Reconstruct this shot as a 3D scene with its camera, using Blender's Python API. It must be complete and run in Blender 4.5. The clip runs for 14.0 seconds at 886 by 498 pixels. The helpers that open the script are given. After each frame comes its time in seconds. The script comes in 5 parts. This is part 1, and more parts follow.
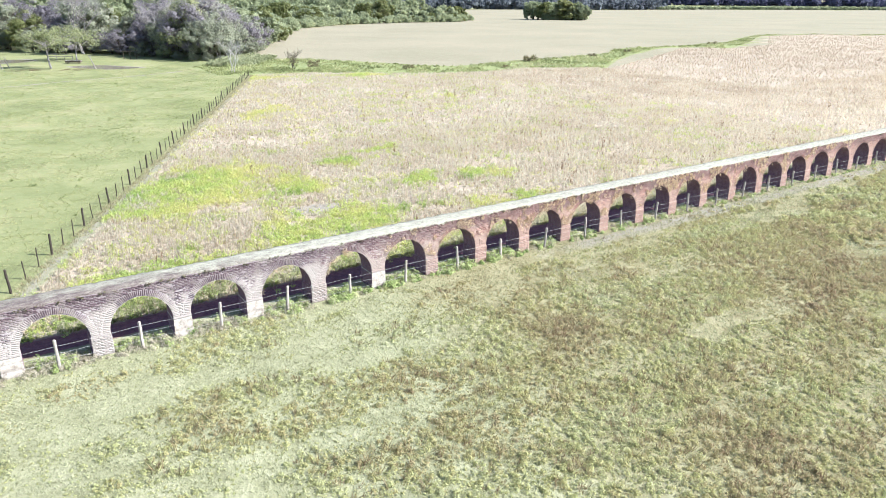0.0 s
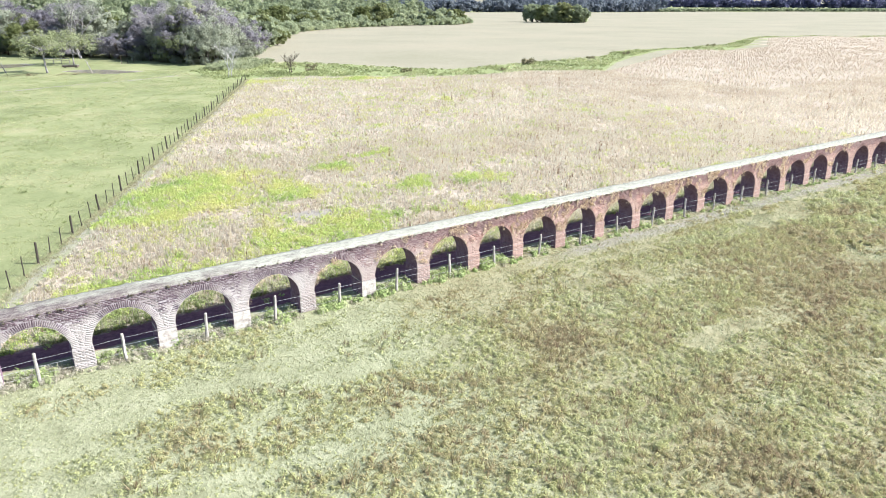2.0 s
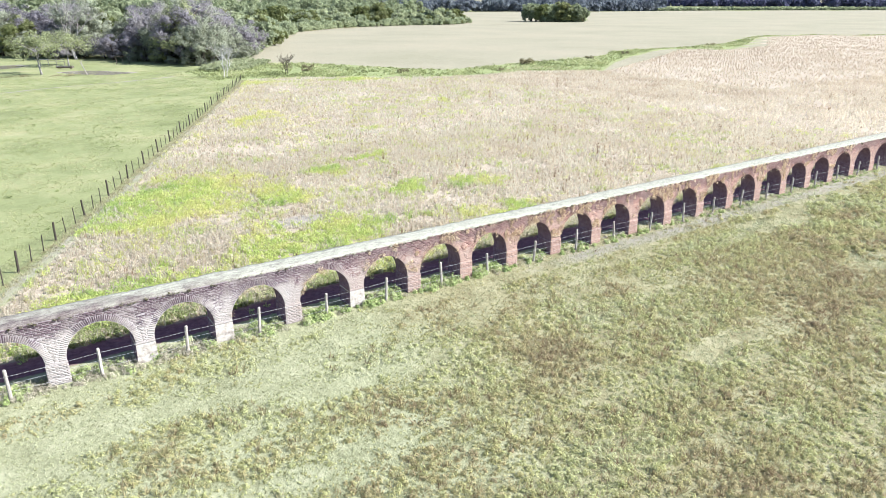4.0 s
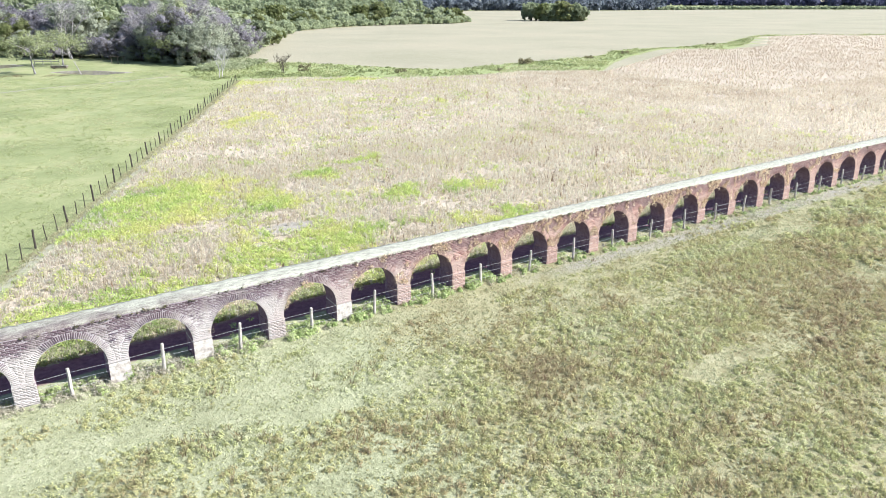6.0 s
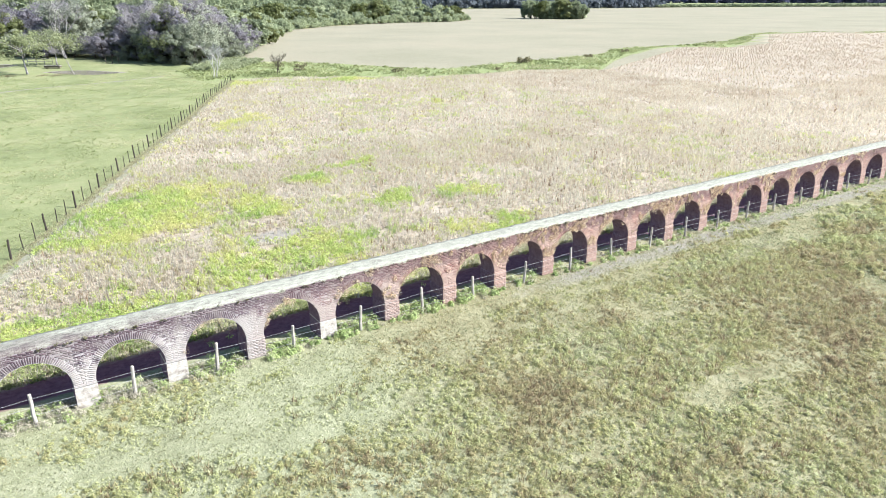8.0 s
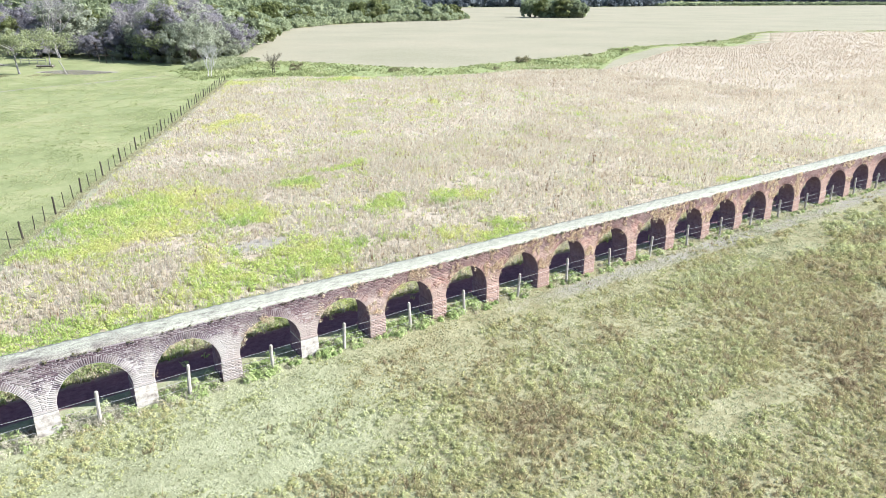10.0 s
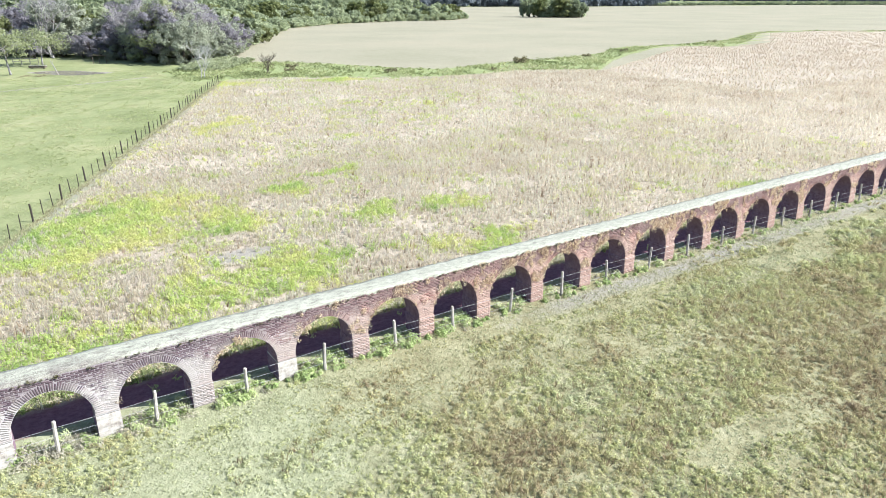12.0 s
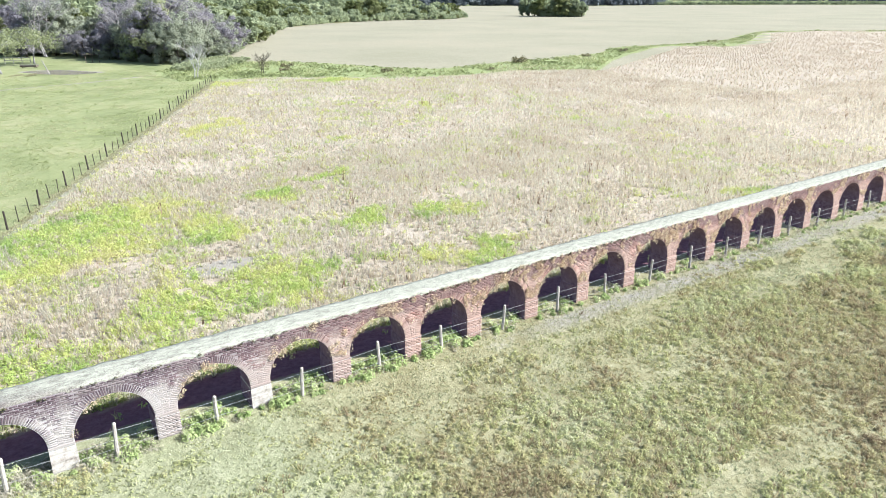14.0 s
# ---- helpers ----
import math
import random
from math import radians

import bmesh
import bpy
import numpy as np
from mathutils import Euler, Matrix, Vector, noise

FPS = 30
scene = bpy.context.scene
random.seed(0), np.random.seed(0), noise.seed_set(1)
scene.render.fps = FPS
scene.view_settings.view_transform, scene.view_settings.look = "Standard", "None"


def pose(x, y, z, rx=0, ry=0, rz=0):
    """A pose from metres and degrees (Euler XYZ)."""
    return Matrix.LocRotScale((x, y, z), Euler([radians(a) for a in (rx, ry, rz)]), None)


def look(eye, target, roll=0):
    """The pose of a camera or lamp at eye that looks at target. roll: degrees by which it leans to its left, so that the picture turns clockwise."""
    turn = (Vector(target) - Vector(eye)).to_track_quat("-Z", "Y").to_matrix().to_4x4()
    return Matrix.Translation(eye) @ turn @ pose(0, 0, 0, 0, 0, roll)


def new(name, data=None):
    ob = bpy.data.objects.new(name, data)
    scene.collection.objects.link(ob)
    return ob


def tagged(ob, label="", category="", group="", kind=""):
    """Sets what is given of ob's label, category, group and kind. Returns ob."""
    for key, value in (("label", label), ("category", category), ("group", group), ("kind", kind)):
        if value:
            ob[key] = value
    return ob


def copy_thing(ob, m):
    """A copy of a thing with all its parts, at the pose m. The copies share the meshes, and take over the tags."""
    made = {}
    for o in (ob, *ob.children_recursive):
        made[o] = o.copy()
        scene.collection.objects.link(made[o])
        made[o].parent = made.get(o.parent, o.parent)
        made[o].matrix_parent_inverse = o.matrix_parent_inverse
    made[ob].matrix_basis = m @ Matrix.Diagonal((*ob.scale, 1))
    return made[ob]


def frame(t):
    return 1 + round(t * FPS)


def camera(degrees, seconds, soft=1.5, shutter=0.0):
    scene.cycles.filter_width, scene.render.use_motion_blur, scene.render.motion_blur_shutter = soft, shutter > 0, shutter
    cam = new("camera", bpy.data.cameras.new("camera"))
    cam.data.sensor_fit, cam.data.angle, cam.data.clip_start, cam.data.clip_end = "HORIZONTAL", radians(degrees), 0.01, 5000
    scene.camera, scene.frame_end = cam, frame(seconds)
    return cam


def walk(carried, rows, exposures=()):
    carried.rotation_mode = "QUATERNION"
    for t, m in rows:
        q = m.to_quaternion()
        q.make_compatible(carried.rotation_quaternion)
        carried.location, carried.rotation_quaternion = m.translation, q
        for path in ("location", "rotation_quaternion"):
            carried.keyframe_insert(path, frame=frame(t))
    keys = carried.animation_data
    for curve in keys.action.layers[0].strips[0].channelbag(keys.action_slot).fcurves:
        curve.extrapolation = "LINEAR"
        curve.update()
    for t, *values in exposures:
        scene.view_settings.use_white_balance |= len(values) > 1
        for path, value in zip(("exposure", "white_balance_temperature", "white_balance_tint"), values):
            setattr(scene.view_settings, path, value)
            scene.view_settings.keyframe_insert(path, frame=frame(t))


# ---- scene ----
cam = camera(66.0, 14.0, soft=0.6)
PATH = [
    (0, (-7.635, -25.57, 12.488), (-6.582, -24.016, 11.798), 0.3),
    (0.5, (-7.469, -25.518, 12.493), (-6.416, -23.963, 11.806), 0.2),
    (1, (-7.328, -25.461, 12.507), (-6.275, -23.905, 11.821), 0.2),
    (1.5, (-7.128, -25.372, 12.52), (-6.075, -23.815, 11.836), 0.1),
    (2, (-6.95, -25.284, 12.524), (-5.897, -23.727, 11.841), 0.1),
    (2.5, (-6.722, -25.163, 12.544), (-5.669, -23.606, 11.861), 0.1),
    (5, (-5.531, -24.222, 12.589), (-4.478, -22.666, 11.904), -0.1),
    (5.5, (-5.243, -23.982, 12.615), (-4.19, -22.426, 11.929), -0.0),
    (6, (-4.969, -23.762, 12.628), (-3.916, -22.206, 11.941), -0.0),
    (6.5, (-4.649, -23.5, 12.641), (-3.597, -21.944, 11.952), -0.0),
    (7, (-4.361, -23.252, 12.681), (-3.309, -21.697, 11.99), -0.1),
    (7.5, (-4.037, -22.973, 12.688), (-2.986, -21.419, 11.997), -0.1),
    (8, (-3.742, -22.726, 12.717), (-2.691, -21.172, 12.025), -0.1),
    (10.5, (-2.117, -21.331, 12.734), (-1.066, -19.778, 12.037), -0.1),
    (11, (-1.780, -21.045, 12.730), (-0.729, -19.493, 12.032), -0.1),
    (11.5, (-1.512, -20.860, 12.744), (-0.460, -19.308, 12.048), -0.1),
    (12, (-1.181, -20.595, 12.758), (-0.129, -19.042, 12.061), -0.1),
    (12.5, (-0.854, -20.3, 12.752), (0.198, -18.749, 12.055), -0.1),
    (13, (-0.49, -19.964, 12.748), (0.562, -18.413, 12.05), -0.1),
    (13.5, (-0.158, -19.654, 12.734), (0.895, -18.103, 12.036), -0.0),
    (14, (0.192, -19.355, 12.746), (1.244, -17.805, 12.047), -0.0),
]
walk(cam, [(t, look(eye, target, roll)) for t, eye, target, roll in PATH], [(0, 1.63, 6090, 11), (14, 1.57, 6000, 8)])

# ---- world and sun ----
SUN_EL = 40.0
SUN_TO = Vector((0.77, -0.64, 0)).normalized()
SUN_AZ = math.atan2(SUN_TO.x, SUN_TO.y)

world = bpy.data.worlds.new("sky")
scene.world = world
world.use_nodes = True
wn = world.node_tree
sky = wn.nodes.new("ShaderNodeTexSky")
sky.sky_type = "NISHITA"
sky.sun_disc = False
sky.sun_elevation = radians(SUN_EL)
sky.sun_rotation = SUN_AZ
sky.air_density, sky.dust_density = 1.0, 1.0
bg = wn.nodes["Background"]
bg.inputs["Strength"].default_value = 0.08
wn.links.new(sky.outputs["Color"], bg.inputs["Color"])

sun_data = bpy.data.lights.new("sun", "SUN")
sun_data.energy = 5.0
sun_data.angle = radians(0.55)
sun_data.color = (1.0, 0.96, 0.91)
sun = new("sun", sun_data)
to_sun = SUN_TO * math.cos(radians(SUN_EL)) + Vector((0, 0, math.sin(radians(SUN_EL))))
sun.matrix_world = look(to_sun * 100, (0, 0, 0))


# ---- material helpers ----
def ramp(nt, fac, stops):
    node = nt.nodes.new("ShaderNodeValToRGB")
    el = node.color_ramp.elements
    while len(el) < len(stops):
        el.new(0.5)
    for e, (p, c) in zip(el, stops):
        e.position, e.color = p, (*c, 1)
    nt.links.new(fac, node.inputs[0])
    return node.outputs[0]


def noise_at(nt, vec, scale, detail=4.0, rough=0.6):
    n = nt.nodes.new("ShaderNodeTexNoise")
    n.inputs["Scale"].default_value = scale
    n.inputs["Detail"].default_value = detail
    n.inputs["Roughness"].default_value = rough
    nt.links.new(vec, n.inputs["Vector"])
    return n.outputs["Fac"]


def mixed(nt, fac, a, b, mode="MIX"):
    n = nt.nodes.new("ShaderNodeMix")
    n.data_type, n.blend_type = "RGBA", mode
    n.clamp_factor = True
    if isinstance(fac, float):
        n.inputs[0].default_value = fac
    else:
        nt.links.new(fac, n.inputs[0])
    for sock, v in ((n.inputs[6], a), (n.inputs[7], b)):
        if isinstance(v, tuple):
            sock.default_value = (*v, 1)
        else:
            nt.links.new(v, sock)
    return n.outputs[2]


def calc(nt, op, a, b=0.0, c=None):
    n = nt.nodes.new("ShaderNodeMath")
    n.operation = op
    for i, v in enumerate((a, b) if c is None else (a, b, c)):
        if isinstance(v, (int, float)):
            n.inputs[i].default_value = v
        else:
            nt.links.new(v, n.inputs[i])
    return n.outputs[0]


def span(nt, v, lo, hi):
    n = nt.nodes.new("ShaderNodeMapRange")
    n.clamp = True
    n.inputs[1].default_value, n.inputs[2].default_value = lo, hi
    nt.links.new(v, n.inputs[0])
    return n.outputs[0]


def material(name, rough=0.9, spec=0.2):
    m = bpy.data.materials.new(name)
    m.use_nodes = True
    nt = m.node_tree
    b = nt.nodes["Principled BSDF"]
    b.inputs["Roughness"].default_value = rough
    b.inputs["Specular IOR Level"].default_value = spec
    geo = nt.nodes.new("ShaderNodeNewGeometry")
    return m, nt, b, geo


def bump(nt, b, height, dist, strength=0.6):
    n = nt.nodes.new("ShaderNodeBump")
    n.inputs["Strength"].default_value = strength
    n.inputs["Distance"].default_value = dist
    nt.links.new(height, n.inputs["Height"])
    nt.links.new(n.outputs[0], b.inputs["Normal"])


def attr(nt, name):
    n = nt.nodes.new("ShaderNodeAttribute")
    n.attribute_name = name
    return n.outputs["Fac"]


def leaf_material(name, stops, scale=0.6, thin=0.25, per_object=0.0, single=0.55, tuft=0.0, toned=0.0):
    """Foliage: colour by island and by soft patches, with some light through the leaf."""
    m, nt, b, geo = material(name, 0.75, 0.15)
    pos = geo.outputs["Position"]
    patch = noise_at(nt, pos, scale, 3.0)
    f = calc(nt, "MULTIPLY_ADD", geo.outputs["Random Per Island"], single, calc(nt, "MULTIPLY_ADD", patch, 1.1, -0.33 + (0.55 - single) / 2))
    if toned:
        f = calc(nt, "MULTIPLY_ADD", calc(nt, "SUBTRACT", patch, 0.5), toned, attr(nt, "tone"))
    if tuft:
        f = calc(nt, "MULTIPLY_ADD", calc(nt, "SUBTRACT", noise_at(nt, pos, 5.5, 2.0), 0.5), tuft, f)
    if per_object:
        info = nt.nodes.new("ShaderNodeObjectInfo")
        f = calc(nt, "MULTIPLY_ADD", calc(nt, "SUBTRACT", info.outputs["Random"], 0.5), per_object, f)
    col = ramp(nt, f, stops)
    nt.links.new(col, b.inputs["Base Color"])
    tr = nt.nodes.new("ShaderNodeBsdfTranslucent")
    nt.links.new(col, tr.inputs["Color"])
    mx = nt.nodes.new("ShaderNodeMixShader")
    mx.inputs[0].default_value = thin
    out = nt.nodes["Material Output"]
    nt.links.new(b.outputs[0], mx.inputs[1])
    nt.links.new(tr.outputs[0], mx.inputs[2])
    nt.links.new(mx.outputs[0], out.inputs["Surface"])
    return m


def ground_material():
    m, nt, b, geo = material("ground_cover", 0.95, 0.1)
    pos = geo.outputs["Position"]
    big, mid = noise_at(nt, pos, 0.12, 3.0), noise_at(nt, pos, 0.7, 5.0, 0.65)
    fine, grain = noise_at(nt, pos, 4.5, 5.0, 0.7), noise_at(nt, pos, 22.0, 3.0, 0.7)
    blend = calc(nt, "ADD", calc(nt, "MULTIPLY", mid, 0.42), calc(nt, "ADD", calc(nt, "MULTIPLY", fine, 0.44), calc(nt, "MULTIPLY", grain, 0.14)))
    # pasture before the arches: dry olive grass, thin pale spots
    past = ramp(nt, blend, [(0.37, (0.11, 0.095, 0.052)), (0.46, (0.18, 0.165, 0.09)), (0.55, (0.235, 0.222, 0.13)), (0.65, (0.285, 0.27, 0.18))])
    sep = nt.nodes.new("ShaderNodeSeparateXYZ")
    nt.links.new(pos, sep.inputs[0])
    grazed = calc(nt, "ADD", big, calc(nt, "SUBTRACT", span(nt, sep.outputs[0], 8.0, -8.0), span(nt, sep.outputs[0], 8.0, 20.0)))
    past = mixed(nt, span(nt, grazed, 0.42, 0.75), past, ramp(nt, blend, [(0.37, (0.145, 0.148, 0.084)), (0.46, (0.195, 0.201, 0.117)), (0.54, (0.242, 0.248, 0.152)), (0.64, (0.298, 0.296, 0.2))]))
    # meadow: short green turf
    turf = ramp(nt, calc(nt, "ADD", calc(nt, "MULTIPLY", blend, 0.55), calc(nt, "MULTIPLY", big, 0.45)), [(0.38, (0.115, 0.130, 0.059)), (0.46, (0.155, 0.173, 0.080)), (0.53, (0.190, 0.203, 0.099)), (0.62, (0.239, 0.228, 0.131))])
    # crop soil and straw litter
    crop = ramp(nt, calc(nt, "ADD", calc(nt, "MULTIPLY", fine, 0.6), calc(nt, "MULTIPLY", big, 0.4)), [(0.30, (0.232, 0.193, 0.146)), (0.5, (0.300, 0.258, 0.201)), (0.66, (0.330, 0.292, 0.238))])
    far = ramp(nt, calc(nt, "ADD", calc(nt, "MULTIPLY", mid, 0.35), calc(nt, "MULTIPLY", noise_at(nt, pos, 0.03, 4.0), 0.65)), [(0.35, (0.188, 0.178, 0.123)), (0.5, (0.215, 0.200, 0.143)), (0.65, (0.239, 0.215, 0.156))])
    green = ramp(nt, blend, [(0.34, (0.11, 0.135, 0.055)), (0.48, (0.17, 0.20, 0.085)), (0.58, (0.225, 0.24, 0.12)), (0.68, (0.27, 0.265, 0.165))])
    mud = ramp(nt, fine, [(0.3, (0.15, 0.138, 0.115)), (0.7, (0.25, 0.235, 0.203))])
    jit = calc(nt, "MULTIPLY", calc(nt, "SUBTRACT", blend, 0.5), 1.4)

    def mask(name):
        return span(nt, calc(nt, "ADD", attr(nt, name), jit), 0.35, 0.65)
    col = mixed(nt, mask("meadow"), past, turf)
    col = mixed(nt, mask("crop"), col, crop)
    col = mixed(nt, mask("far"), col, far)
    col = mixed(nt, mask("ditch"), col, green)
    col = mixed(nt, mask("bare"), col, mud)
    # reddish ground behind the arches, the wall's purple shadow put into its colour
    col = mixed(nt, mask("shade_strip"), col, ramp(nt, fine, [(0.3, (0.095, 0.045, 0.06)), (0.7, (0.17, 0.092, 0.105))]))
    nt.links.new(col, b.inputs["Base Color"])
    h = calc(nt, "ADD", calc(nt, "MULTIPLY", fine, 0.7), calc(nt, "MULTIPLY", grain, 0.3))
    bump(nt, b, h, 0.12, 0.7)
    return m


def masonry_material(name, core=False):
    """Old brickwork: grey and plum where weathered, orange further along, pale lime bloom and dark crust near the top."""
    m, nt, b, geo = material(name, 0.93, 0.15)
    pos = geo.outputs["Position"]
    sep = nt.nodes.new("ShaderNodeSeparateXYZ")
    nt.links.new(pos, sep.inputs[0])
    big, mid, fine = noise_at(nt, pos, 0.45, 3.0), noise_at(nt, pos, 2.2, 4.0, 0.65), noise_at(nt, pos, 26.0, 4.0, 0.7)
    along = span(nt, calc(nt, "MULTIPLY_ADD", calc(nt, "SUBTRACT", big, 0.5), 8.0, sep.outputs[0]), 2.5, 12.0)
    if core:
        base = ramp(nt, calc(nt, "ADD", calc(nt, "MULTIPLY", mid, 0.6), calc(nt, "MULTIPLY", fine, 0.4)), [(0.32, (0.160, 0.141, 0.146)), (0.47, (0.335, 0.308, 0.312)), (0.60, (0.456, 0.430, 0.429))])
        base = mixed(nt, calc(nt, "MULTIPLY", along, 0.85), base, (0.25, 0.16, 0.125))
    else:
        if name.endswith("_single"):
            info = nt.nodes.new("ShaderNodeObjectInfo")
            rnd = info.outputs["Random"]
        else:
            rnd = geo.outputs["Random Per Island"]
        f = calc(nt, "ADD", calc(nt, "MULTIPLY", rnd, 0.6), calc(nt, "MULTIPLY", mid, 0.4))
        old = ramp(nt, f, [(0.12, (0.034, 0.024, 0.035)), (0.40, (0.075, 0.053, 0.066)), (0.68, (0.123, 0.090, 0.102)), (0.92, (0.218, 0.179, 0.186))])
        red = ramp(nt, f, [(0.12, (0.119, 0.061, 0.052)), (0.40, (0.226, 0.122, 0.102)), (0.68, (0.33, 0.203, 0.167)), (0.92, (0.46, 0.352, 0.295))])
        base = mixed(nt, along, old, red)
    low = span(nt, sep.outputs[2], 2.2, 0.3)
    patchy = calc(nt, "MULTIPLY_ADD", low, 0.34, noise_at(nt, pos, 1.1, 7.0, 0.7))
    lime = span(nt, patchy, 0.52, 0.62)
    smear = calc(nt, "MULTIPLY", span(nt, noise_at(nt, pos, 6.0, 6.0, 0.75), 0.53, 0.64), 0.7)
    wash = mixed(nt, along, (0.334, 0.309, 0.286), (0.289, 0.217, 0.181))
    col = mixed(nt, calc(nt, "MULTIPLY", calc(nt, "MAXIMUM", lime, smear), calc(nt, "MULTIPLY_ADD", along, -0.22, 0.78)), base, wash)
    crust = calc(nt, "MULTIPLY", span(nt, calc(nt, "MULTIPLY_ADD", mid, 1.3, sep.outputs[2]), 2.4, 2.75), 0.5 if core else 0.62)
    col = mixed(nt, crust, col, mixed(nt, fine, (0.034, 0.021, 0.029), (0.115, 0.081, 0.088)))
    nt.links.new(col, b.inputs["Base Color"])
    bump(nt, b, fine, 0.02, 0.7)
    return m


def simple_material(name, stops, scale, rough=0.9, relief=0.01, stretch=None, detail=5.0):
    m, nt, b, geo = material(name, rough, 0.2)
    vec = geo.outputs["Position"]
    if stretch:
        mp = nt.nodes.new("ShaderNodeMapping")
        mp.inputs["Scale"].default_value = stretch
        nt.links.new(vec, mp.inputs[0])
        vec = mp.outputs[0]
    a, c = noise_at(nt, vec, scale, detail, 0.65), noise_at(nt, vec, scale * 7, 3.0, 0.7)
    f = calc(nt, "ADD", calc(nt, "MULTIPLY", a, 0.65), calc(nt, "MULTIPLY", c, 0.35))
    nt.links.new(ramp(nt, f, stops), b.inputs["Base Color"])
    bump(nt, b, f, relief, 0.7)
    return m


MAT_GROUND = ground_material()
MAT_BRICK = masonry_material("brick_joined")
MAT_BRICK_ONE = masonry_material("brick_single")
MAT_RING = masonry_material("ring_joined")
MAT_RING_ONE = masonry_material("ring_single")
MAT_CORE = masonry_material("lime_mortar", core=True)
# brick with the plum cast of shade put into its colour
MAT_SOFFIT_SHADE = simple_material("shaded_soffit_brick", [(0.30, (0.087, 0.053, 0.073)), (0.5, (0.165, 0.106, 0.136)), (0.7, (0.252, 0.180, 0.209))], 6.0, 0.95, 0.03)


def worn_cap():
    """Lichen-grown render, gone from the older end, where dark brick lies open."""
    m, nt, b, geo = material("lichen_render", 0.95, 0.15)
    pos = geo.outputs["Position"]
    sep = nt.nodes.new("ShaderNodeSeparateXYZ")
    nt.links.new(pos, sep.inputs[0])
    mp = nt.nodes.new("ShaderNodeMapping")
    mp.inputs["Scale"].default_value = (0.4, 1, 1)
    nt.links.new(pos, mp.inputs[0])
    a, c, d = noise_at(nt, mp.outputs[0], 7.0, 8.0, 0.8), noise_at(nt, pos, 24.0, 4.0, 0.75), noise_at(nt, pos, 1.3, 4.0)
    f = calc(nt, "ADD", calc(nt, "MULTIPLY", a, 0.5), calc(nt, "MULTIPLY", c, 0.5))
    pale = ramp(nt, f, [(0.36, (0.077, 0.070, 0.060)), (0.44, (0.170, 0.165, 0.135)), (0.50, (0.258, 0.260, 0.209)), (0.58, (0.335, 0.335, 0.274))])
    dark = ramp(nt, f, [(0.38, (0.047, 0.037, 0.037)), (0.47, (0.091, 0.073, 0.070)), (0.54, (0.160, 0.143, 0.127)), (0.66, (0.255, 0.234, 0.203))])
    old = span(nt, calc(nt, "ADD", calc(nt, "MULTIPLY", sep.outputs[0], -0.11), calc(nt, "MULTIPLY_ADD", d, 2.6, calc(nt, "MULTIPLY", sep.outputs[1], -0.9))), 0.8, 1.7)
    nt.links.new(mixed(nt, old, pale, dark), b.inputs["Base Color"])
    bump(nt, b, f, 0.05, 0.8)
    return m


MAT_CAP = worn_cap()
MAT_LIME = simple_material("limewash", [(0.36, (0.13, 0.107, 0.094)), (0.44, (0.272, 0.241, 0.213)), (0.53, (0.363, 0.34, 0.307)), (0.66, (0.415, 0.391, 0.357))], 4.5, 0.9, 0.01)
MAT_POST = simple_material("weathered_post", [(0.3, (0.204, 0.18, 0.156)), (0.6, (0.36, 0.336, 0.3))], 3.0, 0.9, 0.01, (3, 3, 0.4))
MAT_DARKPOST = simple_material("dark_post", [(0.3, (0.018, 0.015, 0.013)), (0.65, (0.055, 0.045, 0.037))], 3.0, 0.9, 0.01, (3, 3, 0.4))
MAT_WIRE = simple_material("galvanised_wire", [(0.3, (0.3, 0.3, 0.3)), (0.7, (0.4, 0.4, 0.4))], 8.0, 0.5, 0.001)
MAT_BARK = simple_material("bark", [(0.3, (0.035, 0.028, 0.022)), (0.65, (0.11, 0.09, 0.075))], 2.5, 0.95, 0.03, (2, 2, 0.5))
MAT_PALEBARK = simple_material("pale_bark", [(0.3, (0.156, 0.143, 0.143)), (0.65, (0.305, 0.286, 0.28))], 2.5, 0.9, 0.02, (2, 2, 0.5))
MAT_STRAW = leaf_material("dry_stalks", [(0.0, (0.295, 0.234, 0.171)), (0.25, (0.44, 0.372, 0.279)), (0.5, (0.53, 0.472, 0.363)), (0.75, (0.563, 0.521, 0.41)), (1.0, (0.585, 0.561, 0.456))], 0.25, 0.68, toned=0.3)
MAT_PALESTRAW = leaf_material("bleached_grass", [(0.05, (0.208, 0.18, 0.13)), (0.35, (0.337, 0.313, 0.239)), (0.65, (0.428, 0.4, 0.311)), (0.95, (0.49, 0.458, 0.368))], 0.9, 0.4)
MAT_GRASS = leaf_material("pasture_grass", [(0.0, (0.177, 0.178, 0.103)), (0.3, (0.278, 0.286, 0.163)), (0.6, (0.367, 0.387, 0.235)), (1.0, (0.45, 0.463, 0.32))], 0.9, 0.4, toned=0.5)
MAT_DRYGRASS = leaf_material("dry_tussock", [(0.05, (0.18, 0.144, 0.09)), (0.35, (0.288, 0.258, 0.156)), (0.65, (0.36, 0.342, 0.204)), (0.95, (0.432, 0.414, 0.288))], 0.9, 0.45, 0.0, 0.35, 1.4)
MAT_FIELDHERB = leaf_material("pasture_herb", [(0.0, (0.215, 0.158, 0.1)), (0.22, (0.305, 0.246, 0.147)), (0.42, (0.362, 0.324, 0.174)), (0.6, (0.386, 0.378, 0.182)), (0.8, (0.392, 0.412, 0.196)), (1.0, (0.425, 0.436, 0.262))], 0.9, 0.5, toned=0.3)
MAT_TURF = leaf_material("meadow_grass", [(0.0, (0.155, 0.182, 0.075)), (0.35, (0.239, 0.276, 0.116)), (0.65, (0.316, 0.335, 0.155)), (1.0, (0.394, 0.376, 0.23))], 0.3, 0.5, toned=0.3)
